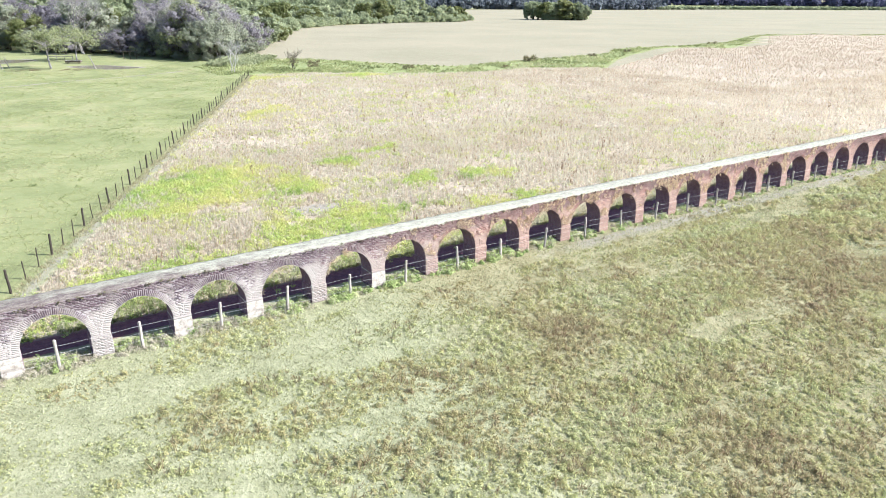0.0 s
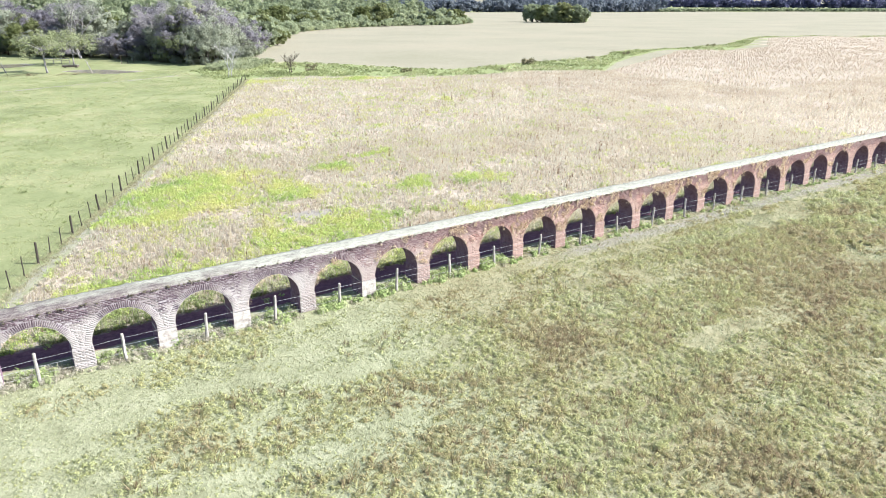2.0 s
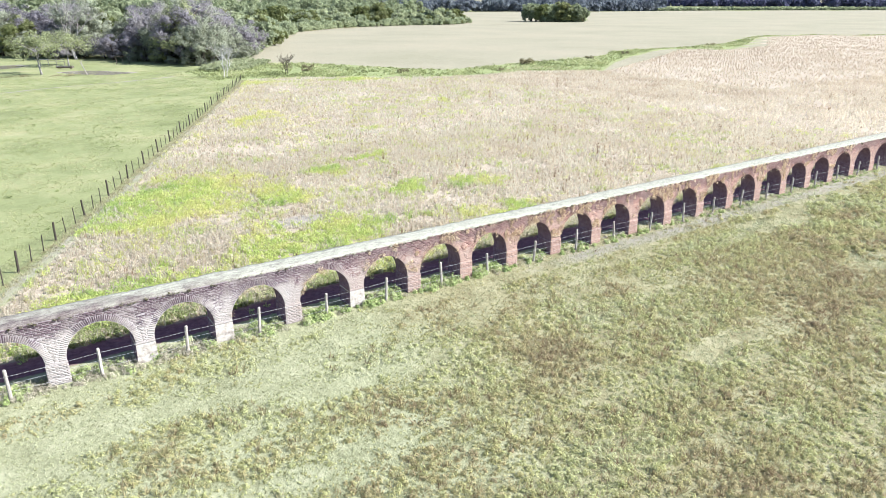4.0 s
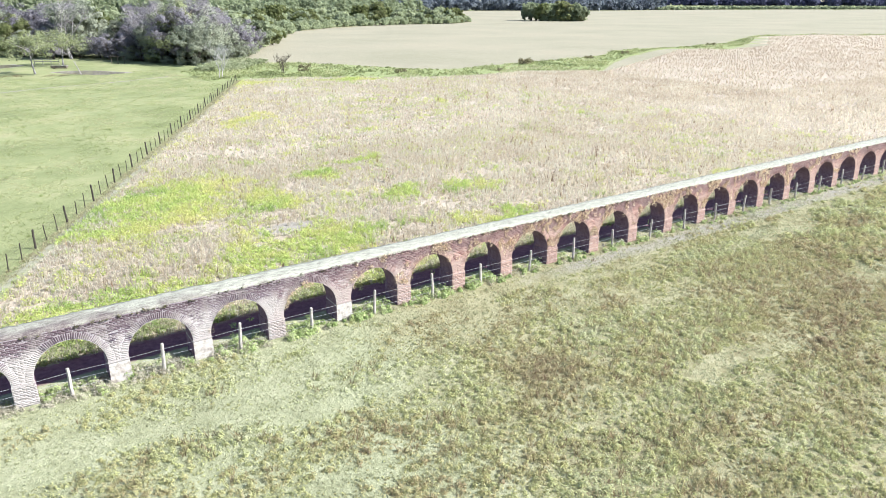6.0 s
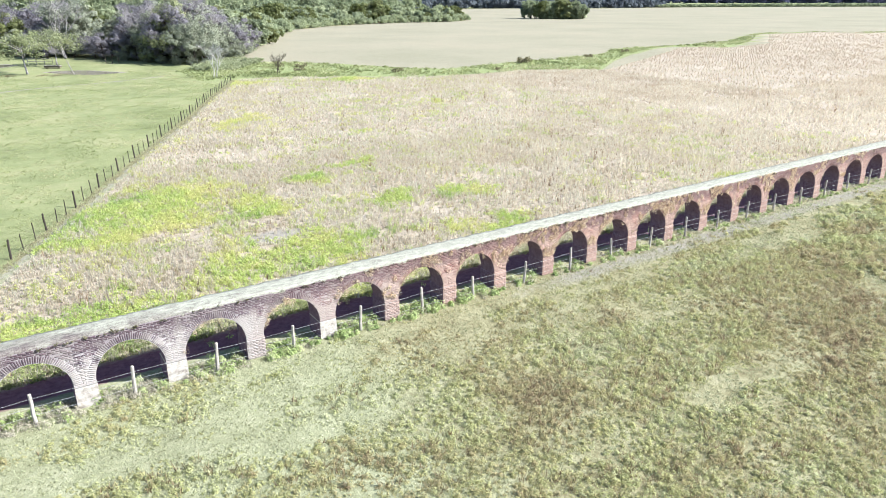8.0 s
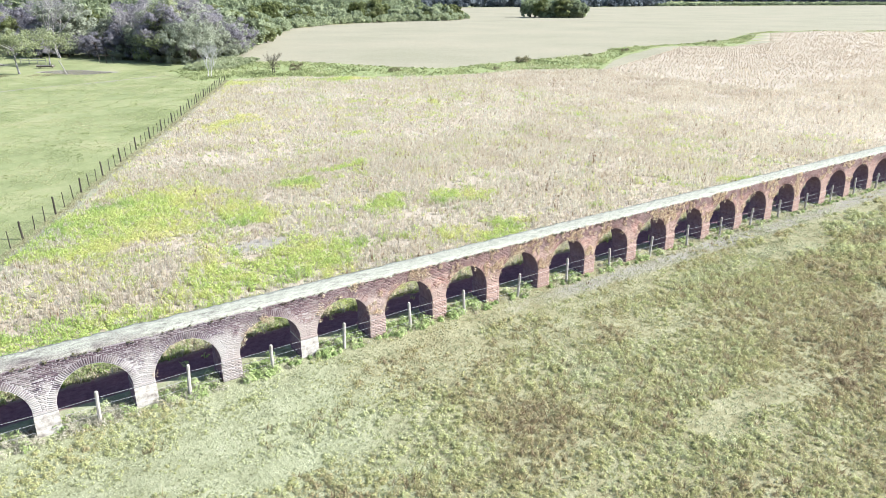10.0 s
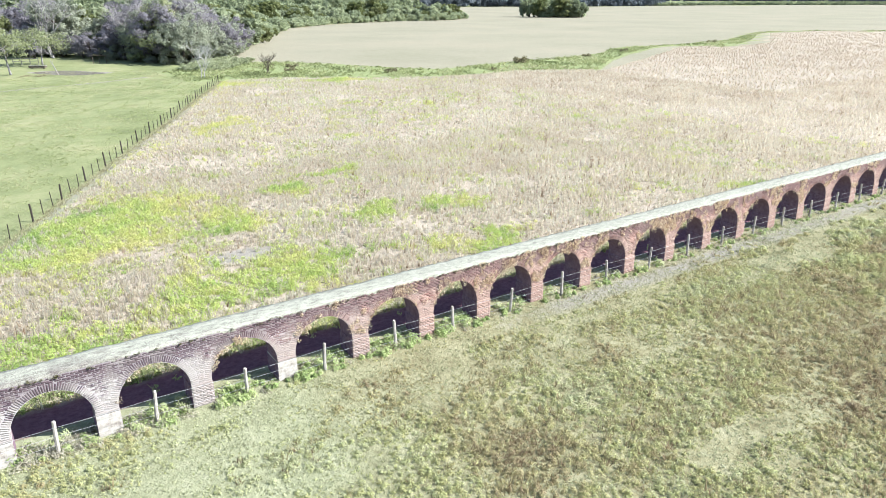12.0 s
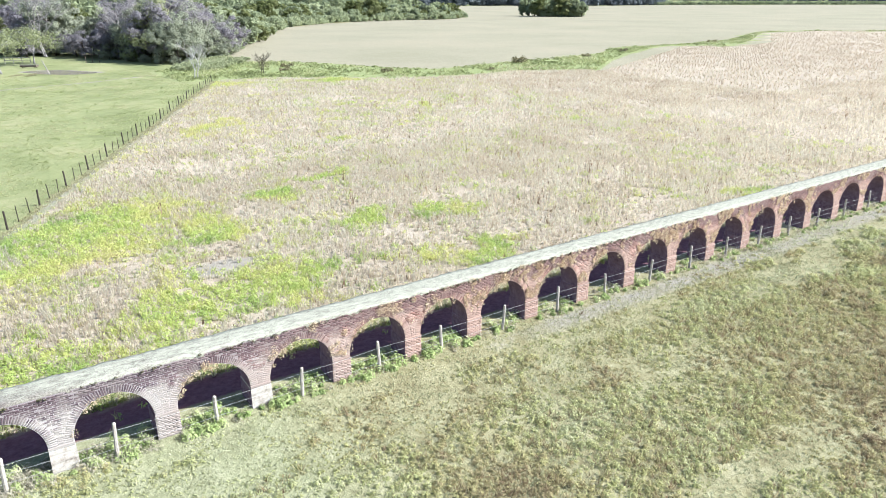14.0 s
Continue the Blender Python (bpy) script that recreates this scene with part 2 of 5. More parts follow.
MAT_WEED = leaf_material("green_weed", [(0.0, (0.192, 0.275, 0.097)), (0.3, (0.332, 0.434, 0.138)), (0.55, (0.443, 0.506, 0.17)), (0.75, (0.505, 0.52, 0.19)), (1.0, (0.545, 0.52, 0.24))], 0.3, 0.55, toned=0.5)
MAT_HERB = leaf_material("broadleaf_herb", [(0.0, (0.138, 0.189, 0.072)), (0.35, (0.268, 0.341, 0.131)), (0.65, (0.392, 0.457, 0.203)), (1.0, (0.507, 0.515, 0.326))], 0.8, 0.45, toned=0.3)
MAT_ROUGH = leaf_material("rough_growth", [(0.0, (0.123, 0.142, 0.061)), (0.35, (0.228, 0.258, 0.111)), (0.65, (0.333, 0.357, 0.167)), (1.0, (0.425, 0.4, 0.277))], 0.3, 0.4, toned=0.4)
MAT_CREEPER = leaf_material("dry_creeper", [(0.08, (0.292, 0.197, 0.138)), (0.3, (0.505, 0.385, 0.268)), (0.55, (0.642, 0.527, 0.378)), (0.85, (0.709, 0.639, 0.48))], 1.6, 0.45)
MAT_LEAF = leaf_material("tree_leaf", [(0.05, (0.152, 0.167, 0.118)), (0.4, (0.238, 0.254, 0.185)), (0.7, (0.305, 0.326, 0.241)), (0.98, (0.367, 0.373, 0.294))], 0.22, 0.45, 0.35, 0.14)
MAT_LEAFGREY = leaf_material("grey_leaf", [(0.05, (0.138, 0.124, 0.139)), (0.4, (0.204, 0.191, 0.208)), (0.7, (0.255, 0.239, 0.261)), (0.98, (0.307, 0.292, 0.308))], 0.3, 0.45, 0.35, 0.14)
MAT_LEAFLIGHT = leaf_material("light_leaf", [(0.05, (0.077, 0.088, 0.033)), (0.4, (0.14, 0.16, 0.06)), (0.7, (0.195, 0.211, 0.092)), (0.98, (0.239, 0.235, 0.133))], 0.25, 0.45, 0.4, 0.14)
# these two carry the blue haze of distance in the leaf colour
MAT_FARLEAF = leaf_material("hazed_distant_leaf", [(0.05, (0.07, 0.079, 0.101)), (0.4, (0.125, 0.144, 0.169)), (0.7, (0.173, 0.197, 0.211)), (0.98, (0.221, 0.242, 0.251))], 0.05, 0.55)
MAT_HAZEBLUE = leaf_material("hazy_leaf", [(0.05, (0.045, 0.045, 0.09)), (0.5, (0.075, 0.08, 0.14)), (0.95, (0.13, 0.14, 0.19))], 0.05, 0.4)
# leaf green lightened in place of the haze over far trees
MAT_LEAFFAR = leaf_material("far_leaf", [(0.05, (0.147, 0.165, 0.103)), (0.4, (0.243, 0.28, 0.166)), (0.7, (0.339, 0.376, 0.228)), (0.98, (0.442, 0.468, 0.296))], 0.12, 0.5, 0.5, 0.2)
MAT_WHITEBARK = simple_material("white_bark", [(0.3, (0.362, 0.344, 0.325)), (0.65, (0.5, 0.488, 0.469))], 2.5, 0.9, 0.02, (2, 2, 0.5))
MAT_BROWNWEED = leaf_material("brown_weed", [(0.05, (0.15, 0.092, 0.06)), (0.5, (0.27, 0.195, 0.128)), (0.95, (0.375, 0.3, 0.195))], 0.5, 0.3)
MAT_OLIVE = leaf_material("olive_leaf", [(0.05, (0.128, 0.135, 0.075)), (0.4, (0.232, 0.255, 0.135)), (0.7, (0.323, 0.345, 0.188)), (0.98, (0.413, 0.405, 0.285))], 0.3, 0.5, 0.0, 0.3)
MAT_MOSS = leaf_material("dark_moss", [(0.05, (0.042, 0.04, 0.026)), (0.5, (0.09, 0.084, 0.048)), (0.95, (0.168, 0.156, 0.09))], 1.2, 0.15)
MAT_SCRUB = leaf_material("scrub_leaf", [(0.05, (0.195, 0.216, 0.115)), (0.4, (0.309, 0.339, 0.195)), (0.7, (0.404, 0.432, 0.273)), (0.98, (0.476, 0.476, 0.339))], 0.25, 0.55, 0.0, 0.3)
MAT_DRYBUSH = leaf_material("dry_bush", [(0.05, (0.09, 0.078, 0.048)), (0.5, (0.18, 0.162, 0.09)), (0.95, (0.27, 0.246, 0.15))], 0.8, 0.25)
MAT_TWIG = simple_material("twigs", [(0.3, (0.05, 0.04, 0.03)), (0.65, (0.125, 0.105, 0.085))], 2.5, 0.95, 0.02)
MAT_WATER = simple_material("muddy_water", [(0.3, (0.179, 0.164, 0.119)), (0.7, (0.252, 0.232, 0.176))], 0.5, 0.10, 0.004)


# ---- mesh helpers ----
def mesh_from(name, verts, faces, mat, smooth=False):
    me = bpy.data.meshes.new(name)
    me.from_pydata([tuple(v) for v in verts], [], [tuple(f) for f in faces])
    me.materials.append(mat)
    if smooth:
        me.shade_smooth()
    me.update()
    return me


def fast_mesh(name, verts, tris, mat):
    """A triangle mesh out of arrays."""
    me = bpy.data.meshes.new(name)
    v, t = np.asarray(verts, np.float32), np.asarray(tris, np.int32)
    me.vertices.add(len(v))
    me.vertices.foreach_set("co", v.ravel())
    me.loops.add(t.size)
    me.loops.foreach_set("vertex_index", t.ravel())
    me.polygons.add(len(t))
    me.polygons.foreach_set("loop_start", np.arange(0, t.size, 3, dtype=np.int32))
    me.update(calc_edges=True)
    me.validate()
    me.materials.append(mat)
    return me


def part(name, me, parent=None, label="", at=None):
    ob = new(name, me)
    if parent is not None:
        ob.parent = parent
    if at is not None:
        ob.matrix_basis = at
    if label:
        tagged(ob, label)
    return ob


def thing(name, label, category, group="", kind="", me=None, at=None):
    ob = new(name, me)
    if at is not None:
        ob.matrix_basis = at
    return tagged(ob, label, category, group, kind)


def tube(points, radii, sides=6, caps=True):
    """Vertices and faces of a tapered tube along points."""
    pts = [Vector(p) for p in points]
    verts, faces = [], []
    for i, p in enumerate(pts):
        way = (pts[min(i + 1, len(pts) - 1)] - pts[max(i - 1, 0)]).normalized()
        side = way.orthogonal().normalized()
        up = way.cross(side)
        for k in range(sides):
            a = 2 * math.pi * k / sides
            verts.append(p + (side * math.cos(a) + up * math.sin(a)) * radii[i])
    for i in range(len(pts) - 1):
        for k in range(sides):
            a, b2 = i * sides + k, i * sides + (k + 1) % sides
            faces.append((a, b2, b2 + sides, a + sides))
    if caps:
        faces.append(tuple(reversed(range(sides))))
        faces.append(tuple(range(len(verts) - sides, len(verts))))
    return verts, faces


def join(chunks):
    verts, faces = [], []
    for v, f in chunks:
        o = len(verts)
        verts += list(v)
        faces += [tuple(i + o for i in q) for q in f]
    return verts, faces


def blades(pos, count, height, width, spread, lean, seed):
    """Grass-like tufts: count thin triangles at every place. height: one per place."""
    r = np.random.default_rng(seed)
    n = len(pos)
    p = np.repeat(pos, count, 0)
    h = np.repeat(height, count) * r.uniform(0.55, 1.1, n * count)
    a = r.uniform(0, 2 * np.pi, n * count)
    off = r.uniform(0, 1, n * count) ** 0.7 * spread
    b0 = p + np.stack([np.cos(a) * off, np.sin(a) * off, np.full(n * count, -0.02)], 1)
    tilt = r.normal(0, lean, (n * count, 2)) + np.stack([np.cos(a), np.sin(a)], 1) * lean * 0.7
    tip = b0 + np.stack([tilt[:, 0] * h, tilt[:, 1] * h, h], 1)
    c = r.uniform(0, 2 * np.pi, n * count)
    w = width * r.uniform(0.6, 1.4, n * count) / 2
    side = np.stack([np.cos(c) * w, np.sin(c) * w, 0 * w], 1)
    v = np.stack([b0 - side, b0 + side, tip], 1).reshape(-1, 3)
    return v, np.arange(len(v)).reshape(-1, 3)


def leaves(centres, radii, count, size, seed, flat=0.8, tri=False, face=0.0, lobe=None):
    """Clumps of small leaf triangles round centres; radii: one (rx, ry, rz) per centre."""
    r = np.random.default_rng(seed)
    n = len(centres) * count
    d = r.normal(0, 1, (n, 3))
    d /= np.linalg.norm(d, axis=1, keepdims=True) + 1e-9
    q = np.repeat(centres, count, 0) + d * np.repeat(radii, count, 0) * (r.uniform(0.15, 1, (n, 1)) ** 0.45)
    u = r.normal(0, 1, (n, 3)) * (1, 1, flat)
    if face:
        # leaves lie along the skin of their clump, so that a crown has lit and shaded sides
        out = d * 0.6 + (0 if lobe is None else np.repeat(lobe, count, 0) * 0.7) + (0, 0, 0.25) + r.normal(0, 1, (n, 3)) / face
        out /= np.linalg.norm(out, axis=1, keepdims=True) + 1e-9
        u -= out * np.sum(u * out, 1, keepdims=True)
        w = np.cross(out, u)
    else:
        w = np.cross(u, r.normal(0, 1, (n, 3)))
    u /= np.linalg.norm(u, axis=1, keepdims=True) + 1e-9
    w /= np.linalg.norm(w, axis=1, keepdims=True) + 1e-9
    s = size * r.uniform(0.6, 1.4, (n, 1))
    if tri:
        v = np.stack([q - u * s * 0.75 - w * s * 0.45, q - u * s * 0.2 + w * s * 0.75, q + u * s * 0.85 - w * s * 0.25], 1).reshape(-1, 3)
        return v, np.arange(n * 3).reshape(-1, 3)
    v = np.stack([q - u * s * 0.6, q + w * s * 0.42, q + u * s * 0.7, q - w * s * 0.42], 1).reshape(-1, 3)
    i = np.arange(n)[:, None] * 4
    t = np.concatenate([i + (0, 1, 2), i + (0, 2, 3)], 1).reshape(-1, 3)
    return v, t


def tufts(pos, rad, high, count, leaf, seed, tone, loose=0.34, jitter=0.07, long=1.1, wide=0.36):
    """Domed tufts of short upright leaves; rad, high and tone: one per place."""
    r = np.random.default_rng(seed)
    n = len(pos) * count
    d = r.normal(0, 1, (n, 3))
    d[:, 2] = np.abs(d[:, 2])
    d /= np.linalg.norm(d, axis=1, keepdims=True) + 1e-9
    size = np.stack([rad, rad, high], 1)
    q = np.repeat(pos, count, 0) + d * np.repeat(size, count, 0) * r.uniform(0.2, 1, (n, 1)) ** 0.6
    out = d + (0, 0, 0.3) + r.normal(0, loose, (n, 3))
    out /= np.linalg.norm(out, axis=1, keepdims=True) + 1e-9
    u = np.array([0, 0, 1.0]) + r.normal(0, 0.6, (n, 3))
    u -= out * np.sum(u * out, 1, keepdims=True)
    u /= np.linalg.norm(u, axis=1, keepdims=True) + 1e-9
    w = np.cross(out, u)
    s = leaf * r.uniform(0.6, 1.4, (n, 1))
    v = np.stack([q - u * s * 0.7 - w * s * wide, q - u * s * 0.7 + w * s * wide, q + u * s * long], 1).reshape(-1, 3)
    shade = np.repeat(np.repeat(tone, count) + r.normal(0, jitter, n), 3)
    return v, np.arange(n * 3).reshape(-1, 3), shade


def stalks(pos, high, count, width, spread, lean, seed, tone, jitter=0.10):
    """Upright blades in tufts that share a tone."""
    v, t = blades(pos, count, high, width, spread, lean, seed)
    r = np.random.default_rng(seed + 5000)
    return v, t, np.repeat(np.repeat(tone, count) + r.normal(0, jitter, len(pos) * count), 3)


def toned_mesh(name, pieces, mat):
    v, t = stack([(a, b2) for a, b2, _ in pieces])
    me = fast_mesh(name, v, t, mat)
    me.attributes.new("tone", "FLOAT", "POINT").data.foreach_set("value", np.concatenate([c for _, _, c in pieces]).astype(np.float32))
    return me


def stack(pieces):
    vs, ts, o = [], [], 0
    for v, t in pieces:
        vs.append(v)
        ts.append(t + o)
        o += len(v)
    return np.concatenate(vs), np.concatenate(ts)


def noise2(x, y, scale, seed=0):
    """Smooth value noise over the plan, about 0 to 1."""
    r = np.random.default_rng(seed)
    g = r.uniform(0, 1, (64, 64))
    x, y = np.asarray(x) / scale, np.asarray(y) / scale
    xi, yi = np.floor(x).astype(int), np.floor(y).astype(int)
    fx, fy = x - xi, y - yi
    fx, fy = fx * fx * (3 - 2 * fx), fy * fy * (3 - 2 * fy)
    a, b2, c, d = g[xi % 64, yi % 64], g[(xi + 1) % 64, yi % 64], g[xi % 64, (yi + 1) % 64], g[(xi + 1) % 64, (yi + 1) % 64]
    return (a * (1 - fx) + b2 * fx) * (1 - fy) + (c * (1 - fx) + d * fx) * fy


# ---- the plan ----
def fence_x(y):
    """The boundary fence between meadow and crop."""
    return -12.0 + 0.478 * y


DITCH_LOW = [(28, 93), (42.4, 90.7), (50.1, 83.9), (56.9, 80.5), (63.7, 76.9), (72.4, 75.7), (81.1, 76.6), (86.9, 73.7), (93.2, 68.4), (111.3, 81.6), (125.0, 89.4), (140.2, 96.8), (148.5, 101.2), (157.3, 102.1), (161.2, 97.7), (165.6, 91.9), (183.7, 98.2), (195.0, 104.1), (210.1, 112.9), (224.8, 120.7), (235.5, 126.1), (251.2, 127.6), (268.8, 122.2), (281.5, 109.0), (310, 100), (340, 92), (900, 60)]
DITCH_TOP = [(28, 112), (44.3, 121.2), (53.0, 116.3), (60.8, 105.2), (65.6, 94.1), (70.9, 87.3), (77.2, 88.2), (93.7, 91.2), (102.5, 90.9), (123.1, 96.3), (132.9, 103.1), (140.7, 106.5), (150.9, 106.0), (161.7, 105.1), (176.4, 108.0), (188.6, 109.0), (205.2, 115.3), (220.9, 123.2), (235.5, 129.5), (251.2, 130.5), (268.8, 125.1), (281.5, 111.9), (310, 103), (340, 95), (900, 63)]
# width of the pale headland between the crop and the ditch
HEADLAND = [(92, 0), (104, 3.5), (120, 6), (145, 6), (160, 2), (172, 2), (190, 6), (215, 5), (240, 2), (900, 1.5)]
WOOD_EDGE = [(-60, 190), (-10, 186), (8, 150), (23, 131), (31, 122), (41, 124), (53, 148), (74, 190), (112, 261), (150, 296), (189, 307), (223, 305), (250, 322), (290, 420), (420, 600), (523, 665), (625, 588), (783, 590), (1050, 456), (2200, 420)]


def along(line, x):
    xs, ys = np.array(line, float).T
    return np.interp(x, xs, ys)


def soft(d, w):
    return np.clip(0.5 + d / (2 * w), 0, 1)


# green patches in the crop: x, y, half sizes, turn in degrees
WEEDS = [(20.8, 26.3, 1.8, 0.8, 20), (-3.5, 4.6, 2.6, 1.1, 0), (8.5, 4.0, 3.0, 1.0, 0), (4.5, 23.0, 5.0, 3.6, 42), (1.0, 17.2, 2.6, 2.0, 10), (7.6, 25.0, 2.6, 2.2, 20), (5.2, 19.0, 2.6, 1.4, 0), (8.5, 9.2, 4.6, 2.1, 12), (5.5, 8.3, 1.8, 1.7, 0), (11.0, 18.2, 1.8, 2.2, 60),
         (15.8, 23.8, 1.9, 1.1, 12), (19.2, 16.8, 2.2, 1.0, 15), (24.0, 14.9, 1.5, 1.5, 0), (-1.2, 7.4, 2.6, 1.3, 5), (20.6, 7.9, 2.6, 1.2, 0), (43.2, 6.5, 1.4, 0.7, 0), (19.5, 51.5, 1.2, 4.5, -27), (33, 86, 3.2, 1.4, -20), (48, 82, 4.5, 1.2, -25), (38, 58, 1.6, 0.7, 0), (46, 52, 1.4, 0.6, 0),
         (27, 40, 1.2, 0.6, 0), (14.3, 4.6, 3.0, 1.2, 0), (55, 34, 1.2, 0.7, 0), (-5.0, 6.0, 2.2, 1.4, 0)]


def weed_at(x, y):
    x, y = np.asarray(x, float), np.asarray(y, float)
    wx = x + (noise2(x, y, 2.6, 201) - 0.5) * 3.0 + (noise2(x, y, 0.9, 203) - 0.5) * 1.4
    wy = y + (noise2(x, y, 2.6, 202) - 0.5) * 3.4 + (noise2(x, y, 0.9, 204) - 0.5) * 1.4
    m = np.zeros(np.shape(x))
    for cx, cy, rx, ry, turn in WEEDS:
        c, s = math.cos(radians(turn)), math.sin(radians(turn))
        u, v = ((wx - cx) * c + (wy - cy) * s) / rx, ((wy - cy) * c - (wx - cx) * s) / ry
        m = np.maximum(m, np.clip(1.55 - np.hypot(u, v), 0, 1))
    return m


def regions(x, y):
    low, top, wood = along(DITCH_LOW, x), along(DITCH_TOP, x), along(WOOD_EDGE, x)
    fx = fence_x(y)
    meadow = soft(fx + 0.5 - x, 0.5) * soft(y - 1.5, 0.6)
    meadow = np.maximum(meadow, soft(27.0 - x, 2.0) * soft(y - 88, 1.0))
    meadow = np.maximum(meadow, soft(y - wood, 2.0) * soft(x - 300, 5.0))
    edge = low - along(HEADLAND, x)
    crop = soft(x - fx - 1.1, 0.5) * soft(y - 1.7, 0.5) * soft(edge - y, 1.0)
    ditch = soft(y - low, 1.0) * soft(top - y, 1.2) * soft(x - 27, 2.0)
    far = soft(y - top, 1.2) * soft(wood - y + 2, 2.0) * soft(x - 34, 3.0)
    far = np.maximum(far, soft(y - edge, 0.8) * soft(low - y, 0.8) * soft(x - 92, 3.0))
    far = np.maximum(far, soft(y - top, 1.2) * soft(x - 45, 3.0) * soft(wood - y + 2, 2.0))
    bare = np.clip(1.5 - np.hypot((x - 9.0) / 3.2, (y - 12.9) / 1.3), 0, 1) * 0.62
    bare = np.maximum(bare, soft(0.5 - np.abs(x - fx - 0.6), 0.35) * 0.58 * (y > 2) * (y < 92))
    bare = np.maximum(bare, soft(0.5 - np.abs(y - 96 - 0.33 * x - 0.6 * np.sin(x * 0.3)), 0.5) * 0.85 * (x < 24) * (x > -30))
    bare = np.maximum(bare, soft(0.8 - np.abs(y + 1.0), 0.5) * 0.62 * soft(x - 14, 5.0) * (x < 120))
    bare = np.maximum(bare, np.clip(pond_at(x, y) * 6 + 0.7, 0, 0.8))
    return meadow, crop, ditch, far, bare


# pools before the wood: centre, half length and width, turn in degrees
POOLS = [(13.7, 119.6, 7.4, 3.3, -43), (-5.0, 143.5, 9.5, 5.2, -6)]


def pond_at(x, y):
    """Over 0 within a pool."""
    best = np.full(np.shape(x), -9.0)
    for cx, cy, p, q, turn in POOLS:
        c, s = math.cos(radians(turn)), math.sin(radians(turn))
        u, v = np.asarray(x, float) - cx, np.asarray(y, float) - cy
        a, b2 = u * c + v * s, v * c - u * s
        best = np.maximum(best, 1.0 - np.hypot(a / p, (b2 + 0.6 * np.sin(a * 0.5)) / q))
    return best


def ground_z(x, y):
    """Low swells and tussocky ground, level along the arches and dished at the pond."""
    near = np.exp(-((np.asarray(y) / 3.0) ** 2))
    z = (noise2(x, y, 6.0, 3) - 0.5) * 0.16 + (noise2(x, y, 1.7, 4) - 0.5) * 0.07
    z = z * (1 - 0.85 * near)
    return z * (1 - 0.8 * np.clip(pond_at(x, y) + 0.6, 0, 1)) - 0.25 * np.clip(pond_at(x, y) * 3, 0, 1)


# ---- ground ----
def axis(lo, hi, step, reach, grow=1.16):
    mid = list(np.arange(lo, hi + 1e-6, step))
    left, right, s = [lo], [hi], step
    while left[-1] > -reach:
        s *= grow
        left.append(left[-1] - s)
        right.append(right[-1] + s)
    return np.array(left[:0:-1] + mid + right[1:])


def build_ground():
    xs, ys = axis(-16, 110, 0.6, 2600), axis(-26, 128, 0.6, 2600)
    gx, gy = np.meshgrid(xs, ys, indexing="ij")
    x, y = gx.ravel(), gy.ravel()
    v = np.stack([x, y, ground_z(x, y)], 1)
    i = np.arange((len(xs) - 1) * len(ys)).reshape(len(xs) - 1, len(ys))[:, :-1].ravel()
    w = len(ys)
    t = np.concatenate([np.stack([i, i + w, i + w + 1], 1), np.stack([i, i + w + 1, i + 1], 1)])
    me = fast_mesh("ground", v, t, MAT_GROUND)
    me.shade_smooth()
    # strip that follows the wall's shadow, darkened in the ground colour
    shade_strip = soft(0.75 - np.abs(y - 2.05), 0.3) * soft(x + 22, 1.0) * soft(90 - x, 4.0)
    for name, vals in zip(("meadow", "crop", "ditch", "far", "bare", "shade_strip"), regions(x, y) + (shade_strip,)):
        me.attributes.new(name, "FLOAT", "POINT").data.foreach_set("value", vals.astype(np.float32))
    thing("ground", "grassy pasture, green meadow and dry farmland in one sheet", "ground", kind="structure", me=me)


build_ground()

# ---- aqueduct ----
PIER_W, SPRING, CROWN, TOP, DEPTH = 0.66, 0.84, 2.0, 2.46, 1.02
KNOWN = {-1: -2.88, 0: 0.0, 1: 2.855, 2: 5.80, 3: 8.706, 4: 11.647, 5: 14.477, 6: 17.45, 7: 20.43, 8: 23.43, 9: 26.43, 10: 29.46, 11: 32.49, 12: 35.52, 13: 38.55, 14: 41.63, 15: 44.70}
FIRST, LAST = -4, 23


def pier_x(k):
    """The near left edge of a pier."""
    return KNOWN[k] if k in KNOWN else (-2.88 + 2.9 * (k + 1) if k < 0 else 44.70 + 3.05 * (k - 15))


def arch_outline(k, grow=0.0, n=20):
    """The opening between the piers k and k + 1, from the left springing over to the right one."""
    x0, x1 = pier_x(k) + PIER_W, pier_x(k + 1)
    cx, rx, rz = (x0 + x1) / 2, (x1 - x0) / 2 + grow, CROWN - SPRING + grow
    return [(cx - rx * math.cos(math.pi * i / n), SPRING + rz * math.sin(math.pi * i / n)) for i in range(n + 1)]


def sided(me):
    """Mortar or plinth brick to the front; soffits, jambs and back in brick tinted plum for shade."""
    me.materials.append(MAT_SOFFIT_SHADE)
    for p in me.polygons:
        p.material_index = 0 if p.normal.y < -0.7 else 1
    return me


